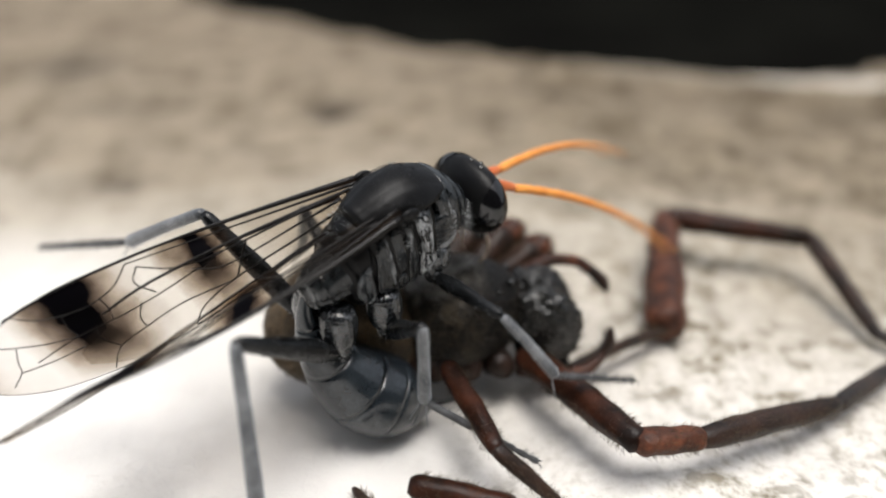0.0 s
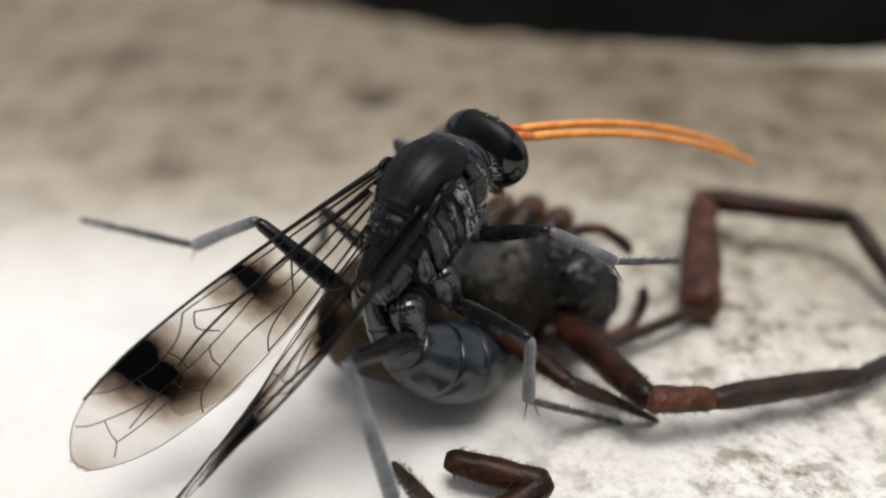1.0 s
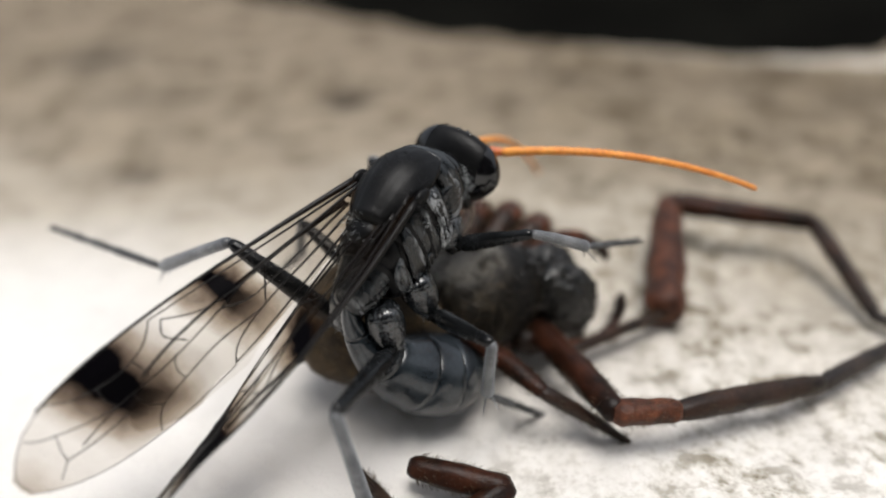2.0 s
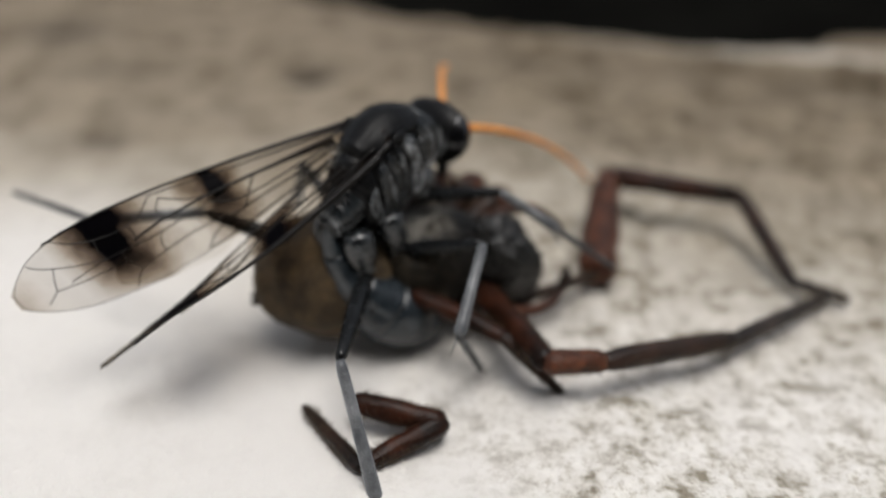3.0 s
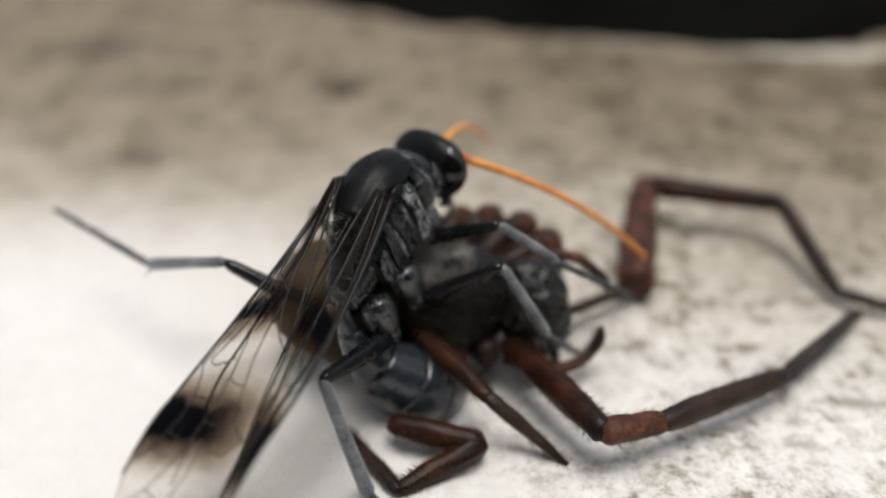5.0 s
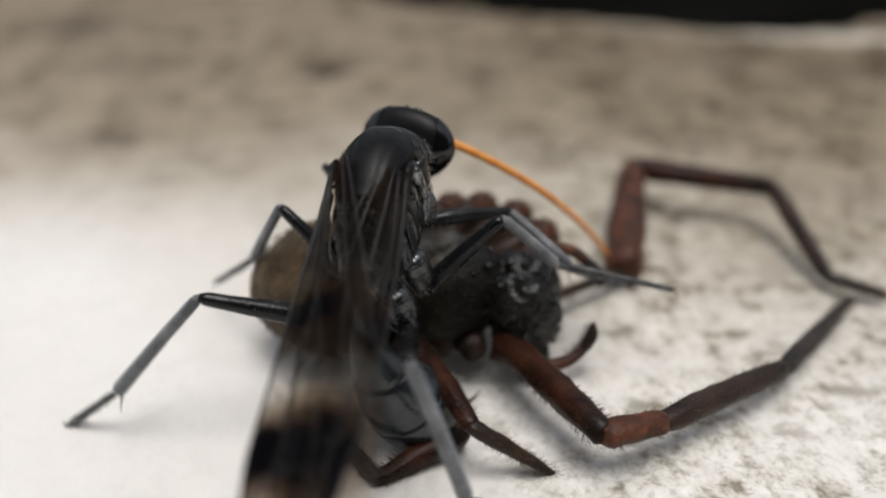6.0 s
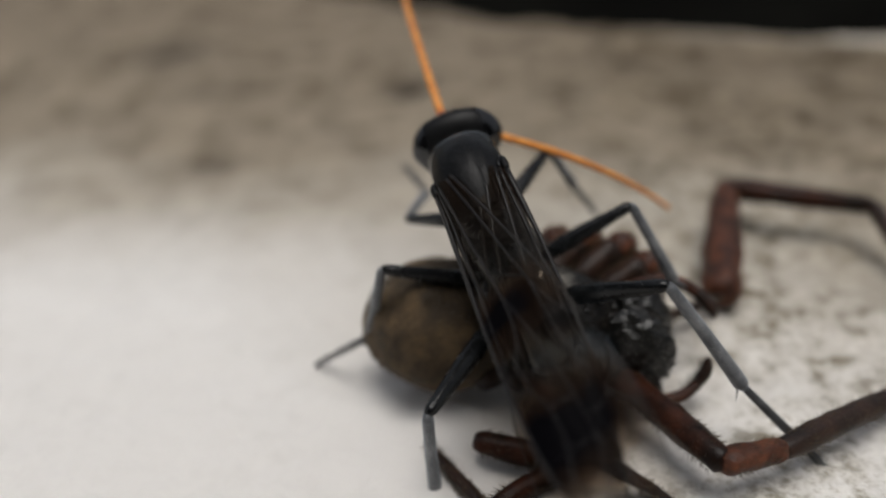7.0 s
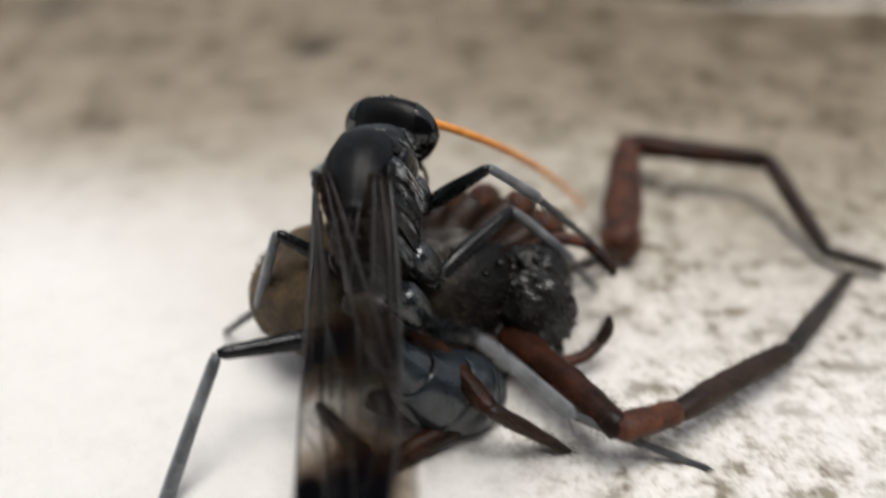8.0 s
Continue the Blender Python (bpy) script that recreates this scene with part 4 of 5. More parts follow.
VEINS = (((0.0, 0.0), (0.2, 0.0), (0.45, 0.0), (0.62, 0.0), (0.74, 0.0), (0.86, 0.0)), ((0.0, 0.25), (0.2, 0.13), (0.4, 0.09), (0.57, 0.05)),
         ((0.0, 0.4), (0.2, 0.36), (0.36, 0.36), (0.47, 0.3), (0.55, 0.12)), ((0.36, 0.36), (0.5, 0.46), (0.62, 0.48), (0.74, 0.5), (0.85, 0.58)),
         ((0.57, 0.05), (0.62, 0.2), (0.7, 0.26), (0.79, 0.18), (0.84, 0.02)), ((0.55, 0.12), (0.57, 0.26), (0.54, 0.46)), ((0.655, 0.24), (0.65, 0.36), (0.655, 0.48)),
         ((0.745, 0.24), (0.75, 0.38), (0.74, 0.5)), ((0.0, 0.75), (0.2, 0.74), (0.36, 0.74), (0.46, 0.82), (0.5, 0.98)), ((0.3, 0.36), (0.33, 0.55), (0.36, 0.74)),
         ((0.38, 0.74), (0.5, 0.68), (0.6, 0.7), (0.68, 0.78), (0.72, 0.98)), ((0.58, 0.47), (0.6, 0.58), (0.6, 0.7)), ((0.7, 0.5), (0.7, 0.62), (0.675, 0.77)),
         ((0.0, 0.95), (0.2, 0.94), (0.4, 0.96), (0.5, 0.98)),
         ((0.74, 0.5), (0.81, 0.44), (0.87, 0.32), (0.9, 0.2), (0.92, 0.04)), ((0.87, 0.32), (0.885, 0.48), (0.895, 0.62), (0.93, 0.82)),
         ((0.74, 0.62), (0.82, 0.64), (0.895, 0.62)),
         ((0.8, 0.0), (0.9, 0.0), (0.96, 0.0), (0.985, 0.15), (0.988, 0.4), (0.988, 0.7), (0.98, 0.92), (0.93, 1.0), (0.84, 1.0), (0.7, 1.0), (0.58, 1.0), (0.5, 1.0)))


def wing(name, side, length, broad, veins, label):
    bm = bmesh.new()
    nf, nc = 64, 18
    along, chord = bm.verts.layers.float.new("along"), bm.verts.layers.float.new("chord")
    rows = []
    for i in range(nf + 1):
        row = []
        for j in range(nc + 1):
            f = 0.01 + 0.985 * i / nf
            v = bm.verts.new(wing_point(length, broad, f, j / nc, side))
            v[along], v[chord] = f, j / nc
            row.append(v)
        rows.append(row)
    for i in range(nf):
        for j in range(nc):
            bm.faces.new((rows[i][j], rows[i + 1][j], rows[i + 1][j + 1], rows[i][j + 1]))
    ob = part(name, bm, MEMBRANE if name == "forewing" else HIND_MEMBRANE, wasp, label)
    for v in veins:
        f0 = [wing_point(length, broad, min(max(f, 0.012), 0.99), c, side) for f, c in v]
        thick = 0.04 if v is veins[0] else 0.013 if len(v) > 10 else 0.018
        part("vein", tube(f0, [thick * (1 - 0.35 * f) * (1 + (0.9 if v in veins[:2] else 1.2) * max(0, 1 - f / 0.4)) for f, _ in v], n=6, steps=4 * len(v)), VEIN, ob)
    return ob


fore_wing = {s: wing("forewing", k, WING_LEN, 1.95, VEINS, "clear forewing with two dark brown bands") for s, k in (("l", 1), ("r", -1))}
hind_wing = {s: wing("hindwing", k, WING_LEN * 0.7, 1.3, VEINS[:1] + VEINS[2:3], "shorter smoky hindwing") for s, k in (("l", 1), ("r", -1))}

# legs of the wasp: joint with the body, lengths and thickness
LEG = {"fore": ((0.8, 0.65, -1.65), (2.1, 1.9, 2.4), 0.18), "mid": ((-0.62, 0.75, -2.3), (2.5, 2.4, 2.8), 0.2), "hind": ((-1.8, 0.7, -2.05), (3.15, 3.4, 4.2), 0.23)}
HIP = {"fore": (1.1, 0.4, -1.0), "mid": (-0.45, 0.5, -1.2), "hind": (-1.5, 0.42, -0.95)}


def wasp_leg(kind, sy):
    """Coxa fixed to the body; femur, tibia with spurs and a tarsus of five joints along x."""
    joint, (lf, lt, ls), r = LEG[kind]
    j, h = Vector((joint[0], joint[1] * sy, joint[2])), Vector((HIP[kind][0], HIP[kind][1] * sy, HIP[kind][2]))
    d = (j - h).length
    bm = shell([(0, 0, 0.24, 0.24), (0.1 * d, 0, 0.37, 0.36), (0.36 * d, 0, 0.41, 0.4), (0.64 * d, 0, 0.36, 0.36), (0.86 * d, 0, 0.25, 0.27), (0.97 * d, 0, 0.17, 0.2), (d, 0, 0.1, 0.12)], 30, 36, 2.3)
    carve(bm, (((((0.05 * d, 0.06), (0.5 * d, 0.1), (0.95 * d, -0.02)), 0.05, 0.05)), (((0.78 * d, 0.4), (0.84 * d, 0.0), (0.78 * d, -0.4)), 0.04, 0.045)), 0.0)
    # silver hair, with the rim's highlight painted in as a pale ring
    bloom_on(bm, lambda c: min(1.0, (0.22 if kind != "fore" else 0.5) + 0.9 * math.exp(-(((c.x / d - 0.86) / 0.06) ** 2)) + 0.6 * math.exp(-(((c.z + 0.24) / 0.06) ** 2))) * (0.55 + 0.9 * max(0, noise.noise(c * 3.1))))
    cx = part("coxa", bm, COXA, wasp, "glossy black coxa with a pale rim")
    part("coxa_fringe", bristles(70, lambda rng: (lambda q: ((d * rng.uniform(0.78, 0.96), 0.22 * math.cos(q), 0.24 * math.sin(q)), (0.2, math.cos(q), math.sin(q))))(rng.uniform(0, 6.28)), 0.1, 0.0045, 66, (1.6, 0, 0)), SILVER, cx, "pale hair fringe")
    cx.matrix_basis = aim(h, j - h)
    tro = part("trochanter", ellipsoid(j, (0.17, 0.17, 0.2), seg=14, rings=10), FEMUR, wasp)
    fe = part("femur", loft([(0, 0, 0, 0.09, 0.09), (0.06 * lf, 0, 0, r * 0.75, r * 0.75), (0.25 * lf, 0, 0.02, r, r * 1.1), (0.5 * lf, 0, 0.02, r * 0.92, r), (0.8 * lf, 0, 0, r * 0.7, r * 0.75), (0.95 * lf, 0, 0, r * 0.62, r * 0.66), (lf, 0, 0, r * 0.4, r * 0.4)], 16, wobble=0.03), FEMUR, wasp)
    part("femur_hair", bristles(40, on_limb(lf, r * 0.84), 0.06, 0.004, 90, (0.8, 0, 0)), SILVER, fe)
    ti = part("tibia", loft([(0, 0, 0, r * 0.4, r * 0.4), (0.05 * lt, 0, 0, r * 0.55, r * 0.55), (0.4 * lt, 0, 0.02, r * 0.6, r * 0.6), (0.8 * lt, 0, 0.01, r * 0.72, r * 0.7), (0.95 * lt, 0, 0, r * 0.74, r * 0.74), (lt, 0, 0, r * 0.45, r * 0.45)], 14, wobble=0.04), TIBIA, wasp, "silver-grey tibia")
    bm = bmesh.new()
    spike(bm, (lt * 0.97, 0.06, -0.08), (lt * 0.97 + 0.42, 0.22, -0.34), 0.026)
    spike(bm, (lt * 0.97, -0.06, -0.08), (lt * 0.97 + 0.5, -0.2, -0.32), 0.026)
    part("spur", bm, TIBIA, ti)
    part("tibia_hair", bristles(220, on_limb(lt, r * 0.6), 0.06, 0.004, 91, (1.3, 0, 0)), SILVER, ti)
    cut = [0, 0.42, 0.63, 0.79, 0.9, 1.0]
    sec = []
    for a, b in zip(cut, cut[1:]):
        k = r * (0.44 - 0.1 * a)
        sec += [(a * ls, 0, 0, k * 0.7, k * 0.7), ((a + 0.02) * ls, 0, 0, k * 0.85, k * 0.85), ((b - 0.02) * ls, 0, 0, k * 1.05, k * 1.05), ((b - 0.003) * ls, 0, 0, k * 0.75, k * 0.75)]
    ta = part("tarsus", loft(sec, 10), TARSUS, wasp)
    bm = bmesh.new()
    for q in (1, -1):
        spike(bm, (ls * 0.985, 0.03 * q, 0), (ls * 0.985 + 0.16, 0.12 * q, -0.1), 0.022, (0.03, 0, 0.04))
    part("claw", bm, CHITIN, ta)
    part("tarsus_hair", bristles(140, on_limb(ls, r * 0.4), 0.12, 0.006, 92, (0.9, 0, 0)), TARSUS, ta)
    return fe, ti, ta


wasp_legs = {(kind, s): wasp_leg(kind, k) for kind in ("fore", "mid", "hind") for s, k in (("l", 1), ("r", -1))}


# ---- movement ----
# wasp: seconds, place in units, heading, nose up, left side up in degrees
WASP = (
    (0, -1.75, -7.94, 5.35, 36.46, 16.16, 9.82), (0.5, -1.8, -8.15, 5.47, 40.36, 21.62, 11.44), (0.8, -1.55, -8.21, 5.77, 54.23, 24.31, 4.69),
    (1, -1.64, -8.52, 5.72, 52.7, 27.14, 4.42), (1.2, -1.53, -8.29, 5.76, 58.31, 27.04, 1.13), (2.3, -1.32, -8.36, 5.49, 54.19, 24.17, 0.54),
    (2.5, -1.16, -8.19, 5.44, 55.7, 23.49, -1.67), (3, -0.72, -6.76, 5.14, 52.22, 18.56, -1.95), (3.5, -0.8, -6.93, 5.53, 55.21, 17.28, -5.29),
    (4, -0.91, -6.69, 5.15, 58.33, 17.45, -8.64), (4.2, -0.84, -6.44, 5.12, 58.73, 16.64, -8.81), (5.3, -1.64, -9.15, 4.96, 65.32, 28.87, -6.66),
    (5.5, -1.67, -8.92, 5.22, 72.68, 27.46, -9.49), (6, -0.8, -9.41, 5.36, 77.92, 24.28, -5.23), (6.3, -0.7, -9.5, 5.24, 100.09, 24.74, -16.34),
    (6.5, -1.25, -8.81, 4.97, 120.57, 19.61, -24.88), (6.8, -0.89, -7.81, 5.22, 116, 23.26, -20.2), (7, -0.77, -8.41, 5.66, 110.59, 27.46, -21.22),
    (7.2, -0.51, -9.21, 5.67, 104.54, 28.09, -22.03), (7.5, -1.07, -9.55, 4.99, 90.71, 29.89, -18.71), (8, -0.88, -9.6, 5.07, 85.41, 29.02, -17.46),
)
# head on the neck: seconds, turn to the left, nose up, lean
HEAD = (
    (0, 0, -18, 4), (0.5, 0, -20, 4), (1, -2, -28, 10), (2.5, 4, -32, 14), (3, 0, -36, 8),
    (4, 0, -36, 4), (5.5, -14, -30, 6), (6, -6, -34, 8), (6.5, 0, -36, 4), (7, 0, -36, 5),
    (7.5, -6, -24, 10), (8, -10, -32, 8),
)
# gaster: seconds, degrees by which it swings back
SWING = ((0, 0), (4, 0), (5.5, 18), (6, 24), (6.3, 26), (6.5, 28), (7, 28), (7.2, 28), (7.5, 26), (8, 24))
# spider: seconds, place, heading
SPIDER = (
    (0, -1, -6.2, 5), (0.5, -1, -6.3, 7), (1, -0.75, -6.3, 17), (2.5, -0.3, -6.4, 17), (3, -0.3, -6.5, 11),
    (3.5, -0.4, -6.7, 5), (4, -0.5, -6.8, 3), (5.5, -0.7, -7.5, -7), (6.5, -0.4, -7.6, -6), (7.5, -0.3, -8, -6),
    (8, -0.3, -8.2, -4),
)
# knee of the spider's near front leg
KNEE = (
    (0, 3.72, -10.25, 1.5), (0.5, 3.46, -10.5, 1.5), (1, 3.41, -9.6, 1.5), (2.5, 3.53, -10.06, 1.5), (3, 3.53, -10.1, 1.5),
    (3.5, 3.5, -10.7, 1.5), (4, 3.59, -10.87, 1.5), (5.5, 3.73, -12.18, 1.5), (6, 3.91, -12.2, 1.5), (6.5, 4.07, -11.8, 1.5),
    (7, 4.14, -12, 1.5), (8, 4.12, -12.44, 1.5),
)
# knee and foot of the spider's side leg
SIDE_LEG = (
    (0, 0.75, -10.4, 1.5, 2.3, -10.9, 0.15), (0.5, 0.9, -10.3, 1.5, 2.6, -10.7, 0.15), (1, 1.75, -9, 1.5, 4, -8.82, 0.15), (2.5, 2.12, -9.24, 1.5, 4.01, -9.74, 0.15), (3, 2.6, -9.1, 1.5, 4.15, -9.76, 0.15),
    (3.5, 2.1, -9.1, 1.5, 3.91, -10.24, 0.15), (4, 1.5, -9.1, 1.5, 3, -10.3, 0.15), (5.5, 1.19, -11.41, 1.5, 2.99, -11.88, 0.15), (6, 1.21, -11.94, 1.5, 2.96, -12, 0.15), (7.5, 1.6, -11.7, 1.5, 3.3, -11.7, 0.15),
    (8, 1.6, -11.8, 1.5, 3.3, -11.8, 0.15),
)
# directions of the leg segments in the wasp's space, row by row for walk()
LEGS = {
    ('hind', 'r'): (
        ((0, -0.62, -0.06, 0.78), (0.5, -0.47, -0.07, 0.88), (0.8, -0.6, -0.19, 0.78), (1, -0.56, -0.15, 0.81), (1.2, -0.64, -0.18, 0.75), (2.3, -0.76, -0.29, 0.58), (2.5, -0.79, -0.3, 0.53), (3, -0.84, -0.5, 0.2), (3.5, -0.88, -0.47, 0.04), (4, -0.88, -0.46, 0.11), (4.2, -0.89, -0.43, 0.12), (5.3, -0.59, -0.02, 0.81), (5.5, -0.71, 0.04, 0.71), (6, -0.59, -0.29, 0.75), (6.3, -0.48, -0.41, 0.77), (6.5, -0.43, -0.81, 0.4), (6.8, -0.61, -0.67, 0.42), (7, -0.45, -0.7, 0.56), (7.2, -0.38, -0.69, 0.62), (7.5, -0.43, -0.71, 0.56), (8, -0.41, -0.58, 0.7)),
        ((0, -0.34, -0.35, -0.87), (0.5, -0.46, -0.87, 0.16), (0.8, -0.43, -0.26, -0.86), (1, -0.38, -0.27, -0.88), (1.2, -0.34, -0.2, -0.92), (2.3, -0.16, 0.08, -0.98), (2.5, -0.31, -0.11, -0.95), (3, -0.51, -0.53, -0.67), (3.5, 0.04, 0.25, -0.97), (4, -0.01, 0.23, -0.97), (4.2, -0.05, 0.17, -0.98), (5.3, -0.41, -0.16, -0.9), (5.5, -0.43, -0.21, -0.88), (6, -0.4, -0.24, -0.88), (6.3, -0.5, -0.27, -0.82), (6.5, -0.1, -0.36, -0.93), (6.8, -0.21, -0.38, -0.9), (7, -0.53, -0.26, -0.81), (7.2, -0.4, -0.25, -0.88), (7.5, -0.27, -0.42, -0.87), (8, -0.15, -0.28, -0.95)),
        ((0, -0.76, 0.62, -0.17), (0.5, 0, 0.3, -0.96), (0.8, 0.26, -0.91, -0.34), (1, 0.07, -0.97, -0.24), (1.2, -0.06, -0.98, -0.18), (2.3, -0.32, -0.94, 0.11), (2.5, -0.36, -0.93, 0.13), (3, -0.39, -0.9, 0.18), (3.5, -0.39, -0.89, 0.22), (4, -0.39, -0.9, 0.2), (4.2, -0.37, -0.91, 0.19), (5.3, -0.26, -0.96, -0.06), (5.5, -0.22, -0.97, -0.13), (6, 0.01, -0.94, -0.35), (6.3, -0.04, -0.22, -0.98), (6.5, -0.64, -0.55, -0.54), (6.8, -0.64, -0.54, -0.55), (7, -0.68, -0.39, -0.62), (7.2, -0.47, -0.37, -0.8), (7.5, -0.3, -0.81, -0.51), (8, -0.22, -0.74, -0.64)),
    ),
    ('mid', 'r'): (
        ((0, -0.06, -0.67, 0.74), (0.5, -0.03, -0.98, 0.21), (0.8, -0.13, -0.92, 0.37), (1, -0.13, -0.94, 0.33), (1.2, -0.18, -0.91, 0.36), (2.3, -0.25, -0.85, 0.45), (2.5, -0.27, -0.84, 0.47), (3, 0.23, -0.93, 0.27), (3.5, 0.5, -0.83, 0.24), (4, 0.71, -0.69, 0.14), (4.2, 0.7, -0.71, 0.1), (5.3, 0.15, -0.87, 0.48), (5.5, -0.11, -0.83, 0.54), (6, 0.41, -0.71, 0.57), (6.3, 0.07, -0.95, 0.29), (6.5, 0.1, -0.94, 0.31), (6.8, 0.07, -0.95, 0.31), (7, 0.04, -0.97, 0.25), (7.2, 0.06, -0.83, 0.56), (7.5, 0.21, -0.85, 0.49), (8, 0.75, -0.61, -0.26)),
        ((0, -0.1, 0.03, -0.99), (0.5, -0.09, -0.03, -1), (0.8, -0.1, 0.09, -0.99), (1, -0.18, 0.09, -0.98), (1.2, -0.07, 0.17, -0.98), (2.3, -0.08, 0.24, -0.97), (2.5, -0.12, 0.21, -0.97), (3, -0.92, -0.28, -0.27), (3.5, -0.58, -0.16, -0.8), (4, -0.2, -0.35, -0.92), (4.2, -0.32, -0.43, -0.85), (5.3, -0.03, -0.18, -0.98), (5.5, -0.07, -0.12, -0.99), (6, 0.14, -0.4, -0.9), (6.3, -0.52, -0.13, -0.85), (6.5, -0.71, -0.29, -0.65), (6.8, -0.59, -0.29, -0.75), (7, -0.59, -0.16, -0.79), (7.2, -0.48, -0.11, -0.87), (7.5, -0.22, -0.36, -0.91), (8, -0.18, -0.4, -0.9)),
        ((0, 0.45, -0.75, -0.49), (0.5, 0.6, -0.72, -0.35), (0.8, 0.47, -0.64, -0.61), (1, 0.42, -0.53, -0.74), (1.2, 0.24, -0.28, -0.93), (2.3, 0.42, -0.14, -0.9), (2.5, 0.42, -0.05, -0.91), (3, 0.31, 0.17, -0.94), (3.5, 0.4, -0.15, -0.9), (4, 0.46, -0.15, -0.88), (4.2, 0.46, -0.24, -0.85), (5.3, 0.28, 0.02, -0.96), (5.5, 0.24, -0.03, -0.97), (6, 0.33, -0.55, -0.76), (6.3, 0.04, -0.41, -0.91), (6.5, 0.03, -0.41, -0.91), (6.8, 0.02, -0.41, -0.91), (7, 0.01, -0.39, -0.92), (7.2, 0.01, -0.34, -0.94), (7.5, 0.07, -0.25, -0.97), (8, 0.15, -0.05, -0.99)),
    ),
    ('fore', 'r'): (
        ((0, 0.08, -0.99, 0.13), (0.5, 0.38, -0.76, 0.53), (0.8, 0.07, -0.87, 0.49), (1, 0.13, -0.89, 0.45), (1.2, 0.11, -0.9, 0.42), (2.3, 0.25, -0.93, 0.29), (2.5, -0.07, -1, -0.07), (3, 0.34, -0.93, 0.11), (3.5, 0.3, -0.95, -0.11), (4, 0.3, -0.81, 0.51), (4.2, 0.12, -0.86, 0.51), (5.3, 0.1, -0.96, 0.27), (5.5, 0.09, -0.99, 0.1), (6, 0.46, -0.81, -0.37), (6.3, 0.53, -0.8, -0.27), (6.5, -0.18, -0.98, 0.08), (6.8, 0.66, -0.75, -0.06), (7, 0.67, -0.66, -0.35), (7.2, 0.47, -0.62, -0.63), (7.5, -0.01, -0.78, 0.62), (8, 0.04, -0.85, 0.52)),
        ((0, 0.25, -0.56, -0.79), (0.5, 0.59, -0.43, -0.68), (0.8, 0.38, -0.56, -0.74), (1, 0.35, -0.54, -0.77), (1.2, 0.29, -0.54, -0.79), (2.3, 0.54, -0.3, -0.79), (2.5, -0.17, -0.57, -0.8), (3, 0.32, -0.58, -0.74), (3.5, 0.08, -0.59, -0.81), (4, 0.19, -0.17, -0.97), (4.2, 0.13, -0.39, -0.91), (5.3, 0.18, -0.5, -0.85), (5.5, -0.32, -0.76, -0.57), (6, -0.45, -0.76, -0.47), (6.3, -0.04, -0.43, -0.9), (6.5, -0.79, -0.54, -0.31), (6.8, -0.25, -0.82, -0.52), (7, -0.12, -0.2, -0.97), (7.2, 0.04, 0.01, -1), (7.5, 0.2, -0.18, -0.96), (8, 0.09, -0.33, -0.94)),
        ((0, 0.77, -0.28, -0.57), (0.5, 0.74, -0.32, -0.59), (0.8, 0.57, -0.4, -0.72), (1, 0.65, -0.34, -0.68), (1.2, 0.68, -0.3, -0.67), (2.3, 0.69, -0.16, -0.7), (2.5, 0.23, -0.39, -0.89), (3, 0.4, -0.45, -0.8), (3.5, 0.34, -0.56, -0.76), (4, 0, -0.73, -0.68), (4.2, -0.37, -0.63, -0.69), (5.3, 0.42, -0.55, -0.72), (5.5, 0.45, -0.34, -0.83), (6, -0.09, -0.98, -0.17), (6.3, 0.11, -0.76, -0.64), (6.5, 0.07, -0.51, -0.86), (6.8, 0.16, -0.34, -0.93), (7, 0.07, -0.19, -0.98), (7.2, -0.16, -0.03, -0.99), (7.5, -0.01, -0.17, -0.99), (8, -0.02, -0.32, -0.95)),
    ),
    ('hind', 'l'): (
        ((0, -0.21, 0.65, 0.73), (0.5, -0.15, 0.7, 0.7), (0.8, 0.01, 0.72, 0.7), (1, 0.02, 0.72, 0.7), (1.2, 0.07, 0.71, 0.7), (2.3, -0.07, 0.71, 0.7), (2.5, -0.1, 0.69, 0.72), (3, -0.37, 0.77, 0.52), (3.5, -0.32, 0.83, 0.46), (4, -0.23, 0.82, 0.52), (4.2, -0.24, 0.79, 0.57), (5.3, 0.03, 0.72, 0.7), (5.5, 0.07, 0.7, 0.71), (6, -0.16, 0.85, 0.51), (6.3, -0.2, 0.78, 0.59), (6.5, -0.37, 0.66, 0.65), (6.8, -0.59, 0.68, 0.43), (7, -0.63, 0.61, 0.47), (7.2, -0.48, 0.73, 0.48), (7.5, -0.41, 0.73, 0.54), (8, -0.3, 0.77, 0.56)),
        ((0, -0.37, 0.75, -0.55), (0.5, -0.32, 0.74, -0.59), (0.8, -0.11, 0.79, -0.6), (1, -0.17, 0.81, -0.55), (1.2, -0.12, 0.8, -0.59), (2.3, -0.18, 0.87, -0.46), (2.5, -0.19, 0.91, -0.38), (3, -0.43, 0.9, -0.06), (3.5, -0.35, 0.93, -0.12), (4, -0.26, 0.96, -0.02), (4.2, -0.27, 0.96, 0.1), (5.3, 0.07, 0.91, -0.4), (5.5, 0.11, 0.91, -0.41), (6, -0.43, 0.69, -0.58), (6.3, -0.61, 0.45, -0.65), (6.5, -0.58, 0.37, -0.73), (6.8, -0.47, 0.29, -0.83), (7, -0.32, 0.29, -0.9), (7.2, -0.28, 0.46, -0.84), (7.5, -0.26, 0.62, -0.74), (8, -0.82, 0.45, -0.35)),
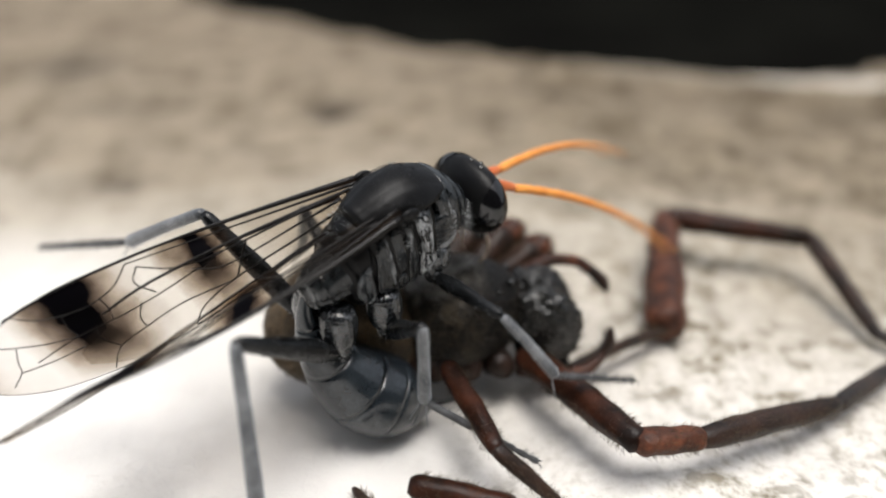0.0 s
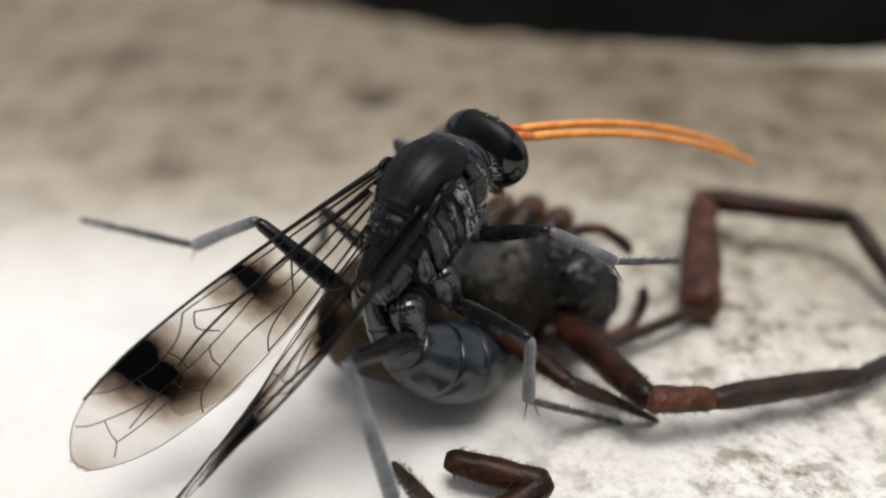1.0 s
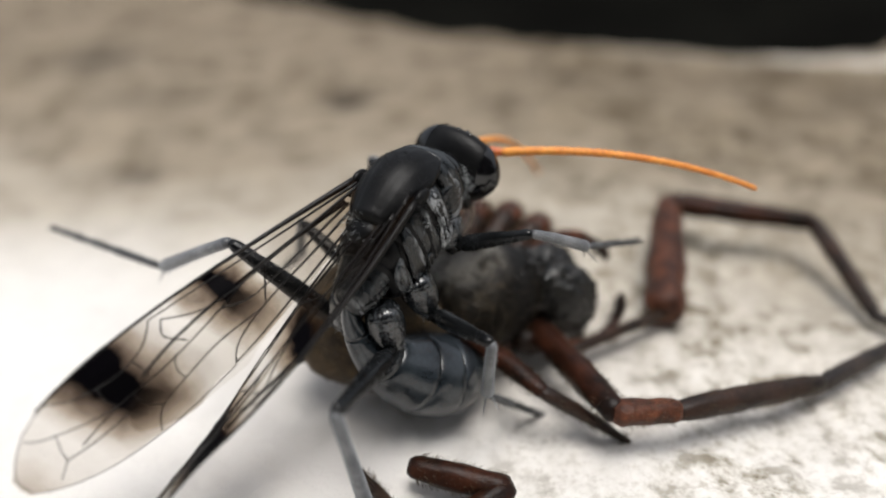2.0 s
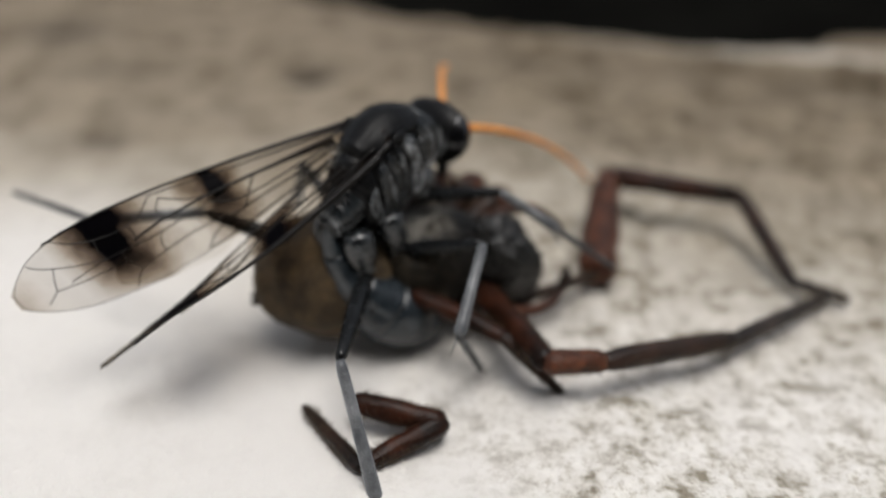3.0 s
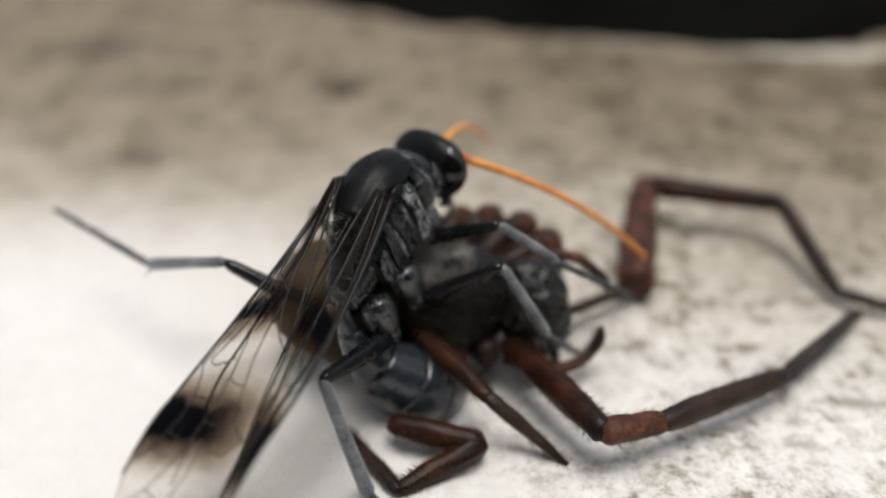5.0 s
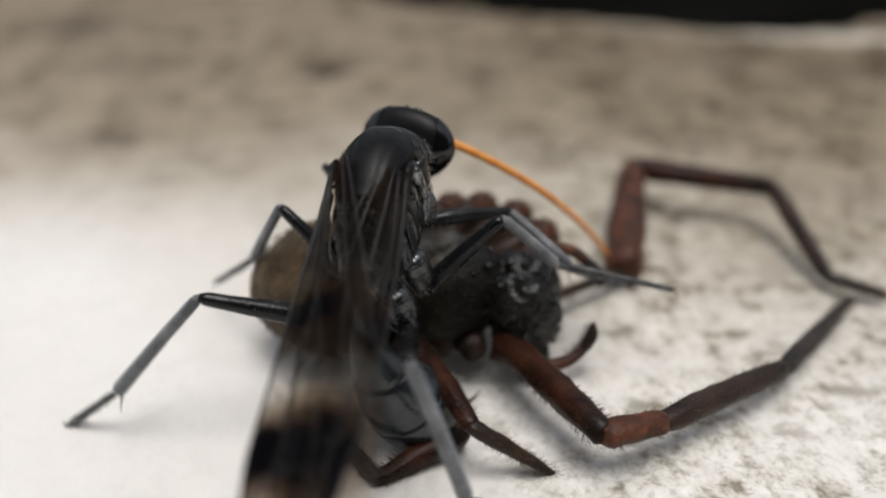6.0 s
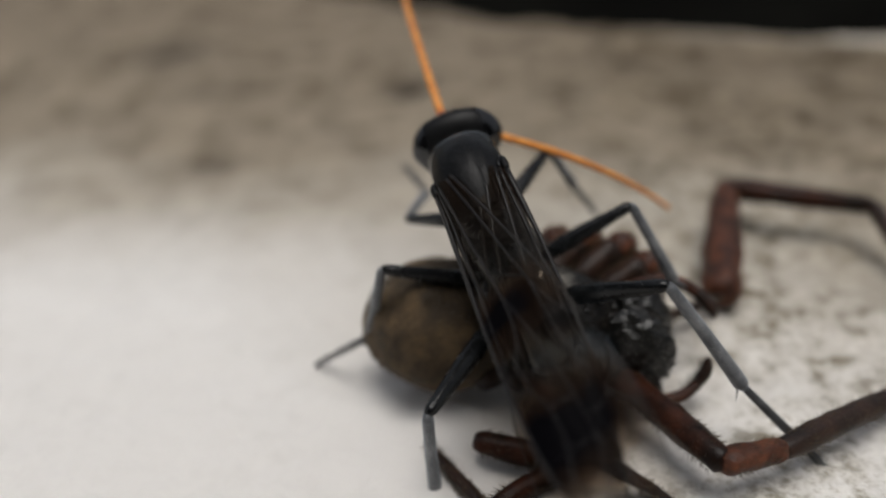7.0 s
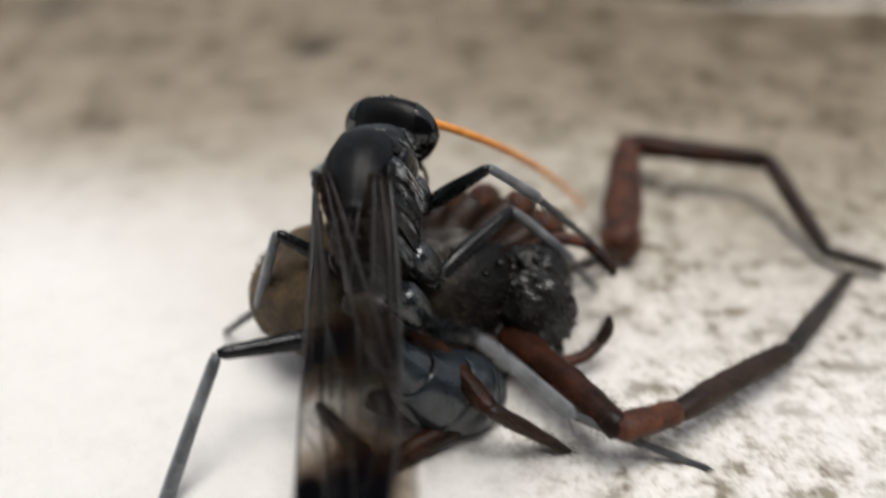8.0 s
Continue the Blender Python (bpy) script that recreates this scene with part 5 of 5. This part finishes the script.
        ((0, -0.38, 0.84, -0.39), (0.5, -0.35, 0.88, -0.32), (0.8, -0.18, 0.95, -0.25), (1, -0.17, 0.98, -0.08), (1.2, -0.07, 0.99, -0.09), (2.3, -0.06, 1, 0.04), (2.5, -0.05, 0.99, 0.12), (3, -0.02, 0.99, -0.1), (3.5, 0.02, 1, 0.07), (4, 0.05, 0.99, 0.14), (4.2, 0.05, 1, -0.02), (5.3, 0.24, 0.96, 0.17), (5.5, 0.38, 0.91, 0.16), (6, -0.28, 0.81, -0.51), (6.3, -0.28, 0.87, 0.4), (6.5, -0.25, 0.77, 0.59), (6.8, -0.22, 0.7, 0.68), (7, -0.25, 0.72, 0.65), (7.2, -0.26, 0.72, 0.64), (7.5, -0.25, 0.73, 0.64), (8, -0.35, 0.8, 0.49)),
    ),
    ('mid', 'l'): (
        ((0, 0.2, 0.93, 0.31), (0.5, 0.19, 0.94, 0.3), (0.8, 0.18, 0.93, 0.31), (1, 0.18, 0.93, 0.32), (1.2, 0.19, 0.92, 0.34), (2.3, 0.22, 0.89, 0.41), (2.5, 0.24, 0.87, 0.42), (3, 0.27, 0.84, 0.47), (3.5, 0.29, 0.82, 0.5), (4, 0.33, 0.77, 0.54), (4.2, 0.36, 0.76, 0.55), (5.3, 0.53, 0.67, 0.51), (5.5, 0.48, 0.75, 0.46), (6, 0.37, 0.68, 0.63), (6.3, 0.31, 0.66, 0.68), (6.5, 0.32, 0.59, 0.74), (6.8, 0.22, 0.7, 0.68), (7, 0.23, 0.78, 0.58), (7.2, 0.29, 0.83, 0.48), (7.5, 0.22, 0.7, 0.68), (8, 0.2, 0.56, 0.8)),
        ((0, 0.06, 0.44, -0.9), (0.5, 0.04, 0.43, -0.9), (0.8, 0.04, 0.45, -0.89), (1, 0.04, 0.46, -0.89), (1.2, 0.05, 0.47, -0.88), (2.3, 0.08, 0.5, -0.86), (2.5, 0.09, 0.51, -0.85), (3, 0.12, 0.54, -0.84), (3.5, 0.12, 0.55, -0.83), (4, 0.12, 0.57, -0.81), (4.2, 0.11, 0.58, -0.81), (5.3, -0.09, 0.56, -0.82), (5.5, -0.05, 0.59, -0.8), (6, -0.07, 0.56, -0.83), (6.3, -0.07, 0.51, -0.86), (6.5, 0.04, 0.49, -0.87), (6.8, -0.15, 0.48, -0.87), (7, -0.21, 0.48, -0.85), (7.2, -0.15, 0.61, -0.78), (7.5, -0.23, 0.55, -0.8), (8, -0.35, 0.56, -0.75)),
        ((0, 0.07, 0.62, -0.78), (0.5, 0.05, 0.61, -0.79), (0.8, 0.05, 0.62, -0.78), (1, 0.05, 0.63, -0.77), (1.2, 0.06, 0.65, -0.76), (2.3, 0.1, 0.69, -0.72), (2.5, 0.12, 0.7, -0.7), (3, 0.15, 0.73, -0.67), (3.5, 0.17, 0.74, -0.65), (4, 0.19, 0.77, -0.61), (4.2, 0.2, 0.77, -0.6), (5.3, 0.15, 0.74, -0.65), (5.5, 0.15, 0.74, -0.66), (6, 0.14, 0.71, -0.69), (6.3, 0.16, 0.7, -0.69), (6.5, 0.5, 0.58, -0.64), (6.8, 0.33, 0.69, -0.65), (7, 0.22, 0.75, -0.62), (7.2, 0.21, 0.81, -0.54), (7.5, 0.09, 0.85, -0.51), (8, 0.1, 0.75, -0.65)),
    ),
    ('fore', 'l'): (
        ((0, 0.57, 0.77, 0.29), (0.5, 0.57, 0.77, 0.29), (0.8, 0.57, 0.77, 0.29), (1, 0.57, 0.77, 0.29), (1.2, 0.57, 0.77, 0.29), (2.3, 0.58, 0.77, 0.29), (2.5, 0.58, 0.77, 0.28), (3, 0.58, 0.77, 0.28), (3.5, 0.58, 0.77, 0.28), (4, 0.59, 0.77, 0.27), (4.2, 0.59, 0.77, 0.26), (5.3, 0.62, 0.76, 0.19), (5.5, 0.64, 0.76, 0.16), (6, 0.68, 0.73, 0.03), (6.3, 0.72, 0.68, -0.13), (6.5, 0.74, 0.6, -0.29), (6.8, 0.66, 0.66, -0.34), (7, 0.59, 0.65, -0.47), (7.2, 0.68, 0.69, -0.24), (7.5, 0.67, 0.74, -0.08), (8, 0.65, 0.76, 0.03)),
        ((0, 0.51, 0.3, -0.81), (0.5, 0.51, 0.3, -0.81), (0.8, 0.51, 0.3, -0.81), (1, 0.51, 0.3, -0.81), (1.2, 0.5, 0.3, -0.81), (2.3, 0.5, 0.3, -0.81), (2.5, 0.5, 0.3, -0.81), (3, 0.5, 0.3, -0.81), (3.5, 0.5, 0.3, -0.81), (4, 0.5, 0.3, -0.81), (4.2, 0.5, 0.29, -0.81), (5.3, 0.49, 0.27, -0.83), (5.5, 0.48, 0.26, -0.84), (6, 0.46, 0.22, -0.86), (6.3, 0.42, 0.17, -0.89), (6.5, 0.39, 0.11, -0.92), (6.8, 0.6, -0.11, -0.79), (7, 0.7, -0.32, -0.64), (7.2, 0.78, -0.24, -0.57), (7.5, 0.73, -0.08, -0.68), (8, 0.68, 0.04, -0.74)),
        ((0, 0.83, 0.21, -0.52), (0.5, 0.83, 0.21, -0.52), (0.8, 0.83, 0.21, -0.52), (1, 0.83, 0.21, -0.52), (1.2, 0.83, 0.21, -0.52), (2.3, 0.83, 0.21, -0.52), (2.5, 0.83, 0.21, -0.52), (3, 0.83, 0.21, -0.52), (3.5, 0.83, 0.21, -0.52), (4, 0.83, 0.21, -0.52), (4.2, 0.83, 0.21, -0.52), (5.3, 0.83, 0.21, -0.52), (5.5, 0.83, 0.21, -0.52), (6, 0.83, 0.21, -0.52), (6.3, 0.83, 0.21, -0.52), (6.5, 0.83, 0.21, -0.52), (6.8, 0.83, 0.21, -0.52), (7, 0.83, 0.21, -0.52), (7.2, 0.83, 0.21, -0.52), (7.5, 0.83, 0.21, -0.52), (8, 0.83, 0.21, -0.52)),
    ),
}
# forewings: directions in the wasp's space; their lean about their length in degrees
WINGS = {
    'r': ((0, -0.957, 0.228, -0.17), (0.5, -0.96, 0.22, -0.173), (0.8, -0.95, 0.21, -0.25), (1, -0.88, 0.316, -0.354), (1.2, -0.9, 0.3, -0.31), (2.3, -0.93, 0.27, -0.23), (2.5, -0.932, 0.294, -0.214), (3, -0.879, 0.406, -0.249), (3.5, -0.871, 0.414, -0.264), (4, -0.78, 0.535, -0.325), (4.2, -1, 0.04, 0.06), (5.3, -0.998, -0.038, -0.05), (5.5, -0.997, -0.05, -0.059), (6, -0.999, 0.04, -0.004), (6.3, -0.994, 0.109, -0.008), (6.5, -0.992, 0.126, -0.028), (6.8, -0.991, 0.128, -0.026), (7, -0.992, 0.126, 0.001), (7.2, -0.994, 0.101, -0.03), (7.5, -0.993, 0.072, -0.095), (8, -0.993, 0.051, -0.104)),
    'l': ((0, -0.944, 0.268, -0.186), (0.5, -0.953, 0.252, -0.166), (0.8, -0.93, 0.33, -0.18), (1, -0.927, 0.321, -0.196), (1.2, -0.91, 0.36, -0.18), (2.3, -0.97, 0.25, -0.03), (2.5, -0.939, 0.334, -0.081), (3, -0.899, 0.435, -0.056), (3.5, -0.892, 0.444, -0.079), (4, -0.784, 0.602, -0.151), (4.2, -0.85, 0.51, -0.07), (5.3, -0.965, -0.255, 0.054), (5.5, -0.962, -0.267, 0.058), (6, -0.977, -0.204, 0.058), (6.3, -0.99, -0.14, -0.004), (6.5, -0.992, -0.122, -0.03), (6.8, -0.985, -0.151, 0.084), (7, -0.973, -0.169, 0.158), (7.2, -0.98, -0.181, 0.08), (7.5, -0.982, -0.179, -0.054), (8, -0.982, -0.18, -0.06)),
}
LEAN = {
    "l": ((0, -48), (0.5, -46), (1, -42), (2.5, -48), (3, -54), (3.5, -56), (4, -52), (4.6, -14), (5.3, 22), (5.5, 24), (6, 10), (6.5, -15), (7, 4), (8, 4)),
    "r": ((0, 30), (0.5, 30), (1, 25), (2.5, 27), (3, 19), (3.5, 18), (4, 20), (4.6, 24), (5.3, 28), (5.5, 26), (6, 18), (6.5, -8), (7, 16), (8, 18)),
}
# antennae: directions in the wasp's space, row by row for walk()
FEELERS = {
    'r': ((0, 0.712, -0.298, -0.636), (0.2, 0.47, -0.88, 0.05), (0.4, 0.54, -0.83, 0.16), (0.5, 0.608, -0.266, -0.748), (0.6, 0.6, -0.75, 0.29), (0.8, 0.99, -0.12, -0.05), (1, 0.591, -0.667, -0.453), (1.2, 0.69, -0.26, -0.67), (2.3, 0.33, -0.93, -0.2), (2.5, 0.584, -0.348, -0.733), (2.7, 0.3, -0.81, -0.5), (2.9, -0.18, -0.85, -0.49), (3, 0.658, -0.234, -0.716), (3.1, 0.64, -0.77, 0.08), (3.3, -0.14, -0.84, -0.52), (3.5, 0.5, -0.018, -0.866), (3.7, 0.71, -0.42, -0.56), (3.9, 0.71, -0.56, -0.42), (4, 0.495, -0.026, -0.868), (4.2, 0.61, -0.19, -0.77), (5.3, 0.11, -0.74, -0.66), (5.5, 0.539, -0.827, -0.161), (5.7, -0.39, -0.87, -0.32), (5.9, -0.5, -0.8, -0.34), (6, 0.041, -0.664, -0.746), (6.1, 0.08, -0.67, -0.74), (6.3, -0.01, -0.74, -0.67), (6.5, 0.13, -0.37, -0.92), (6.8, 0.03, -0.99, -0.17), (7, -0.342, -0.699, -0.629), (7.2, 0.08, -0.76, -0.64), (7.3, 0.15, -0.72, -0.67), (7.5, -0.025, -0.75, -0.662), (7.7, 0.54, -0.75, -0.39), (8, 0.046, -0.488, -0.872)),
    'l': ((0, 0.873, 0.118, -0.473), (0.2, 0.47, -0.88, 0.07), (0.4, 0.85, -0.09, -0.52), (0.5, 0.699, 0.374, -0.609), (0.6, 0.89, 0.44, -0.16), (0.8, 0.97, 0.18, -0.16), (1, 0.628, -0.623, -0.466), (1.2, 0.72, -0.04, -0.69), (2.3, 0.58, 0.12, -0.81), (2.5, 0.585, -0.372, -0.721), (2.7, 0.79, -0.05, -0.6), (3, 0.746, 0.591, -0.306), (3.5, 0.514, -0.029, -0.857), (4, 0.513, -0.04, -0.857), (5.3, 0.7, 0.37, -0.61), (5.5, 0.611, 0.33, -0.72), (5.7, 0.72, 0.06, -0.69), (5.9, 0.99, -0.05, -0.14), (6, 0.56, 0.3, -0.76), (6.1, 0.37, 0.75, -0.55), (6.3, 0.13, 0.95, -0.27), (6.5, -0.35, 0.778, -0.521), (6.8, 0.95, 0.3, 0), (7, 0.99, -0.044, -0.137), (7.2, 0.94, 0.32, -0.07), (7.3, 0.65, -0.24, -0.73), (7.5, 0.758, 0.01, -0.653), (7.7, 0.32, -0.27, -0.91), (8, 0.555, 0.3, -0.776)),
}


def at(table, t):
    """The table's values at a time, gliding from row to row."""
    rows = [r for r in table]
    if t <= rows[0][0]:
        return rows[0][1:]
    if t >= rows[-1][0]:
        return rows[-1][1:]
    i = max(k for k, r in enumerate(rows) if r[0] <= t)
    a, b = rows[i], rows[min(i + 1, len(rows) - 1)]
    p, q = rows[max(i - 1, 0)], rows[min(i + 2, len(rows) - 1)]
    h = b[0] - a[0]
    f = (t - a[0]) / h
    out = []
    for k in range(1, len(a)):
        m0 = (b[k] - p[k]) / (b[0] - p[0]) * h
        m1 = (q[k] - a[k]) / (q[0] - a[0]) * h
        lim = 2.0 * abs(b[k] - a[k]) + 1e-6
        m0, m1 = max(-lim, min(lim, m0)), max(-lim, min(lim, m1))
        out.append((2 * f ** 3 - 3 * f * f + 1) * a[k] + (f ** 3 - 2 * f * f + f) * m0 + (3 * f * f - 2 * f ** 3) * b[k] + (f ** 3 - f * f) * m1)
    return out


def body(x, y, z, heading, nose, lean):
    return Matrix.Translation(Vector((x, y, z)) * U) @ pose(0, 0, 0, 0, 0, heading) @ pose(0, 0, 0, 0, -nose, 0) @ pose(0, 0, 0, lean, 0, 0)


def motions():
    times = [i / 10 for i in range(81)]
    slow = [i / 4 for i in range(33)]
    walk(wasp, [(t, body(*at(WASP, t))) for t in times])
    head_pose = {}
    for t in times:
        yaw, nose, lean = at(HEAD, t)
        head_pose[t] = Matrix.Translation(HEAD_AT * U) @ pose(0, 0, 0, 0, 0, yaw) @ pose(0, 0, 0, 0, -nose, 0) @ pose(0, 0, 0, lean, 0, 0)
    walk(head, [(t, head_pose[t]) for t in times])
    walk(gaster, [(t, Matrix.Translation(WAIST * U) @ pose(0, 0, 0, 0, at(SWING, t)[0], 0)) for t in times])
    for ob, s, sy in zip(antennae, ("l", "r"), (1, -1)):
        walk(ob, [(t, aim(head_pose[t] @ (Vector((0.97, 0.17 * sy, 0.2)) * U) / U, at(FEELERS[s], t))) for t in times])
    for s, sy in (("l", 1), ("r", -1)):
        base = Vector((0.32, 0.78 * sy, 0.67))
        rows, rows2 = [], []
        for t in times:
            d = Vector(at(WINGS[s], t)).normalized()
            lean, = at(LEAN[s], t)
            m = aim(base, d, (0, 0, 1)) @ pose(0, 0, 0, lean, 0, 0)
            rows.append((t, m))
            d2 = (d + Vector((0, -0.05 * sy, -0.05))).normalized()
            rows2.append((t, aim(base + Vector((-0.5, -0.05 * sy, -0.12)), d2, (0, 0, 1)) @ pose(0, 0, 0, lean, 0, 0)))
        walk(fore_wing[s], rows)
        walk(hind_wing[s], rows2)
    for key, (fe, ti, ta) in wasp_legs.items():
        joint, lengths, _ = LEG[key[0]]
        rows = ([], [], [])
        for t in times:
            p = Vector((joint[0], joint[1] * (1 if key[1] == "l" else -1), joint[2]))
            for k in range(3):
                d = Vector(at(LEGS[key][k], t)).normalized()
                rows[k].append((t, aim(p, d, (0.35, 0.1, 1))))
                p = p + d * lengths[k]
        for ob, r in zip((fe, ti, ta), rows):
            walk(ob, r)
    root = {}
    for t in slow:
        x, y, turn = at(SPIDER, t)
        root[t] = Matrix.Translation((x * U, y * U, 0.03 * U)) @ pose(0, 0, 0, 0, 0, turn)
    walk(spider, [(t, root[t]) for t in slow])
    for joints, segs in HELD:
        for s, a, b in zip(segs, joints, joints[1:]):
            walk(s, [(t, root[t].inverted() @ aim(a, Vector(b) - Vector(a))) for t in slow])
    rows = ([], [])
    for t in slow:
        hip = root[t] @ (Vector((0.55, -1.4, 1.75)) * U) / U
        sx, sy, sz, fx, fy, fz = at(SIDE_LEG, t)
        knee = Vector((sx, sy, sz))
        d = (knee - hip).normalized()
        rows[0].append((t, root[t].inverted() @ aim(knee - d * 2.6, d)))
        rows[1].append((t, root[t].inverted() @ aim(knee, Vector((fx, fy, fz)) - knee)))
    walk(side_femur, rows[0])
    walk(side_tibia, rows[1])
    rows = ([], [], [], [])
    for t in slow:
        hip = root[t] @ (Vector((2.4, -0.4, 1.2)) * U) / U
        knee, foot = Vector(at(KNEE, t)), Vector((12.4, -5.85, 0.3))
        d = (knee - hip).normalized()
        p = knee - d * 3.9
        rows[0].append((t, root[t].inverted() @ aim(p, d)))
        way = (foot - knee).normalized()
        bow = Vector((0.12, -0.2, -0.02))
        p = knee
        for k, (ln, w) in enumerate(((1.5, way + bow), (4.2, way + bow * 0.25), (4.7, way - bow * 0.8))):
            w = w.normalized()
            rows[k + 1].append((t, root[t].inverted() @ aim(p, w)))
            p = p + w * ln
    for ob, r in zip((near_femur, near_patella, near_tibia, near_metatarsus), rows):
        walk(ob, r)


motions()
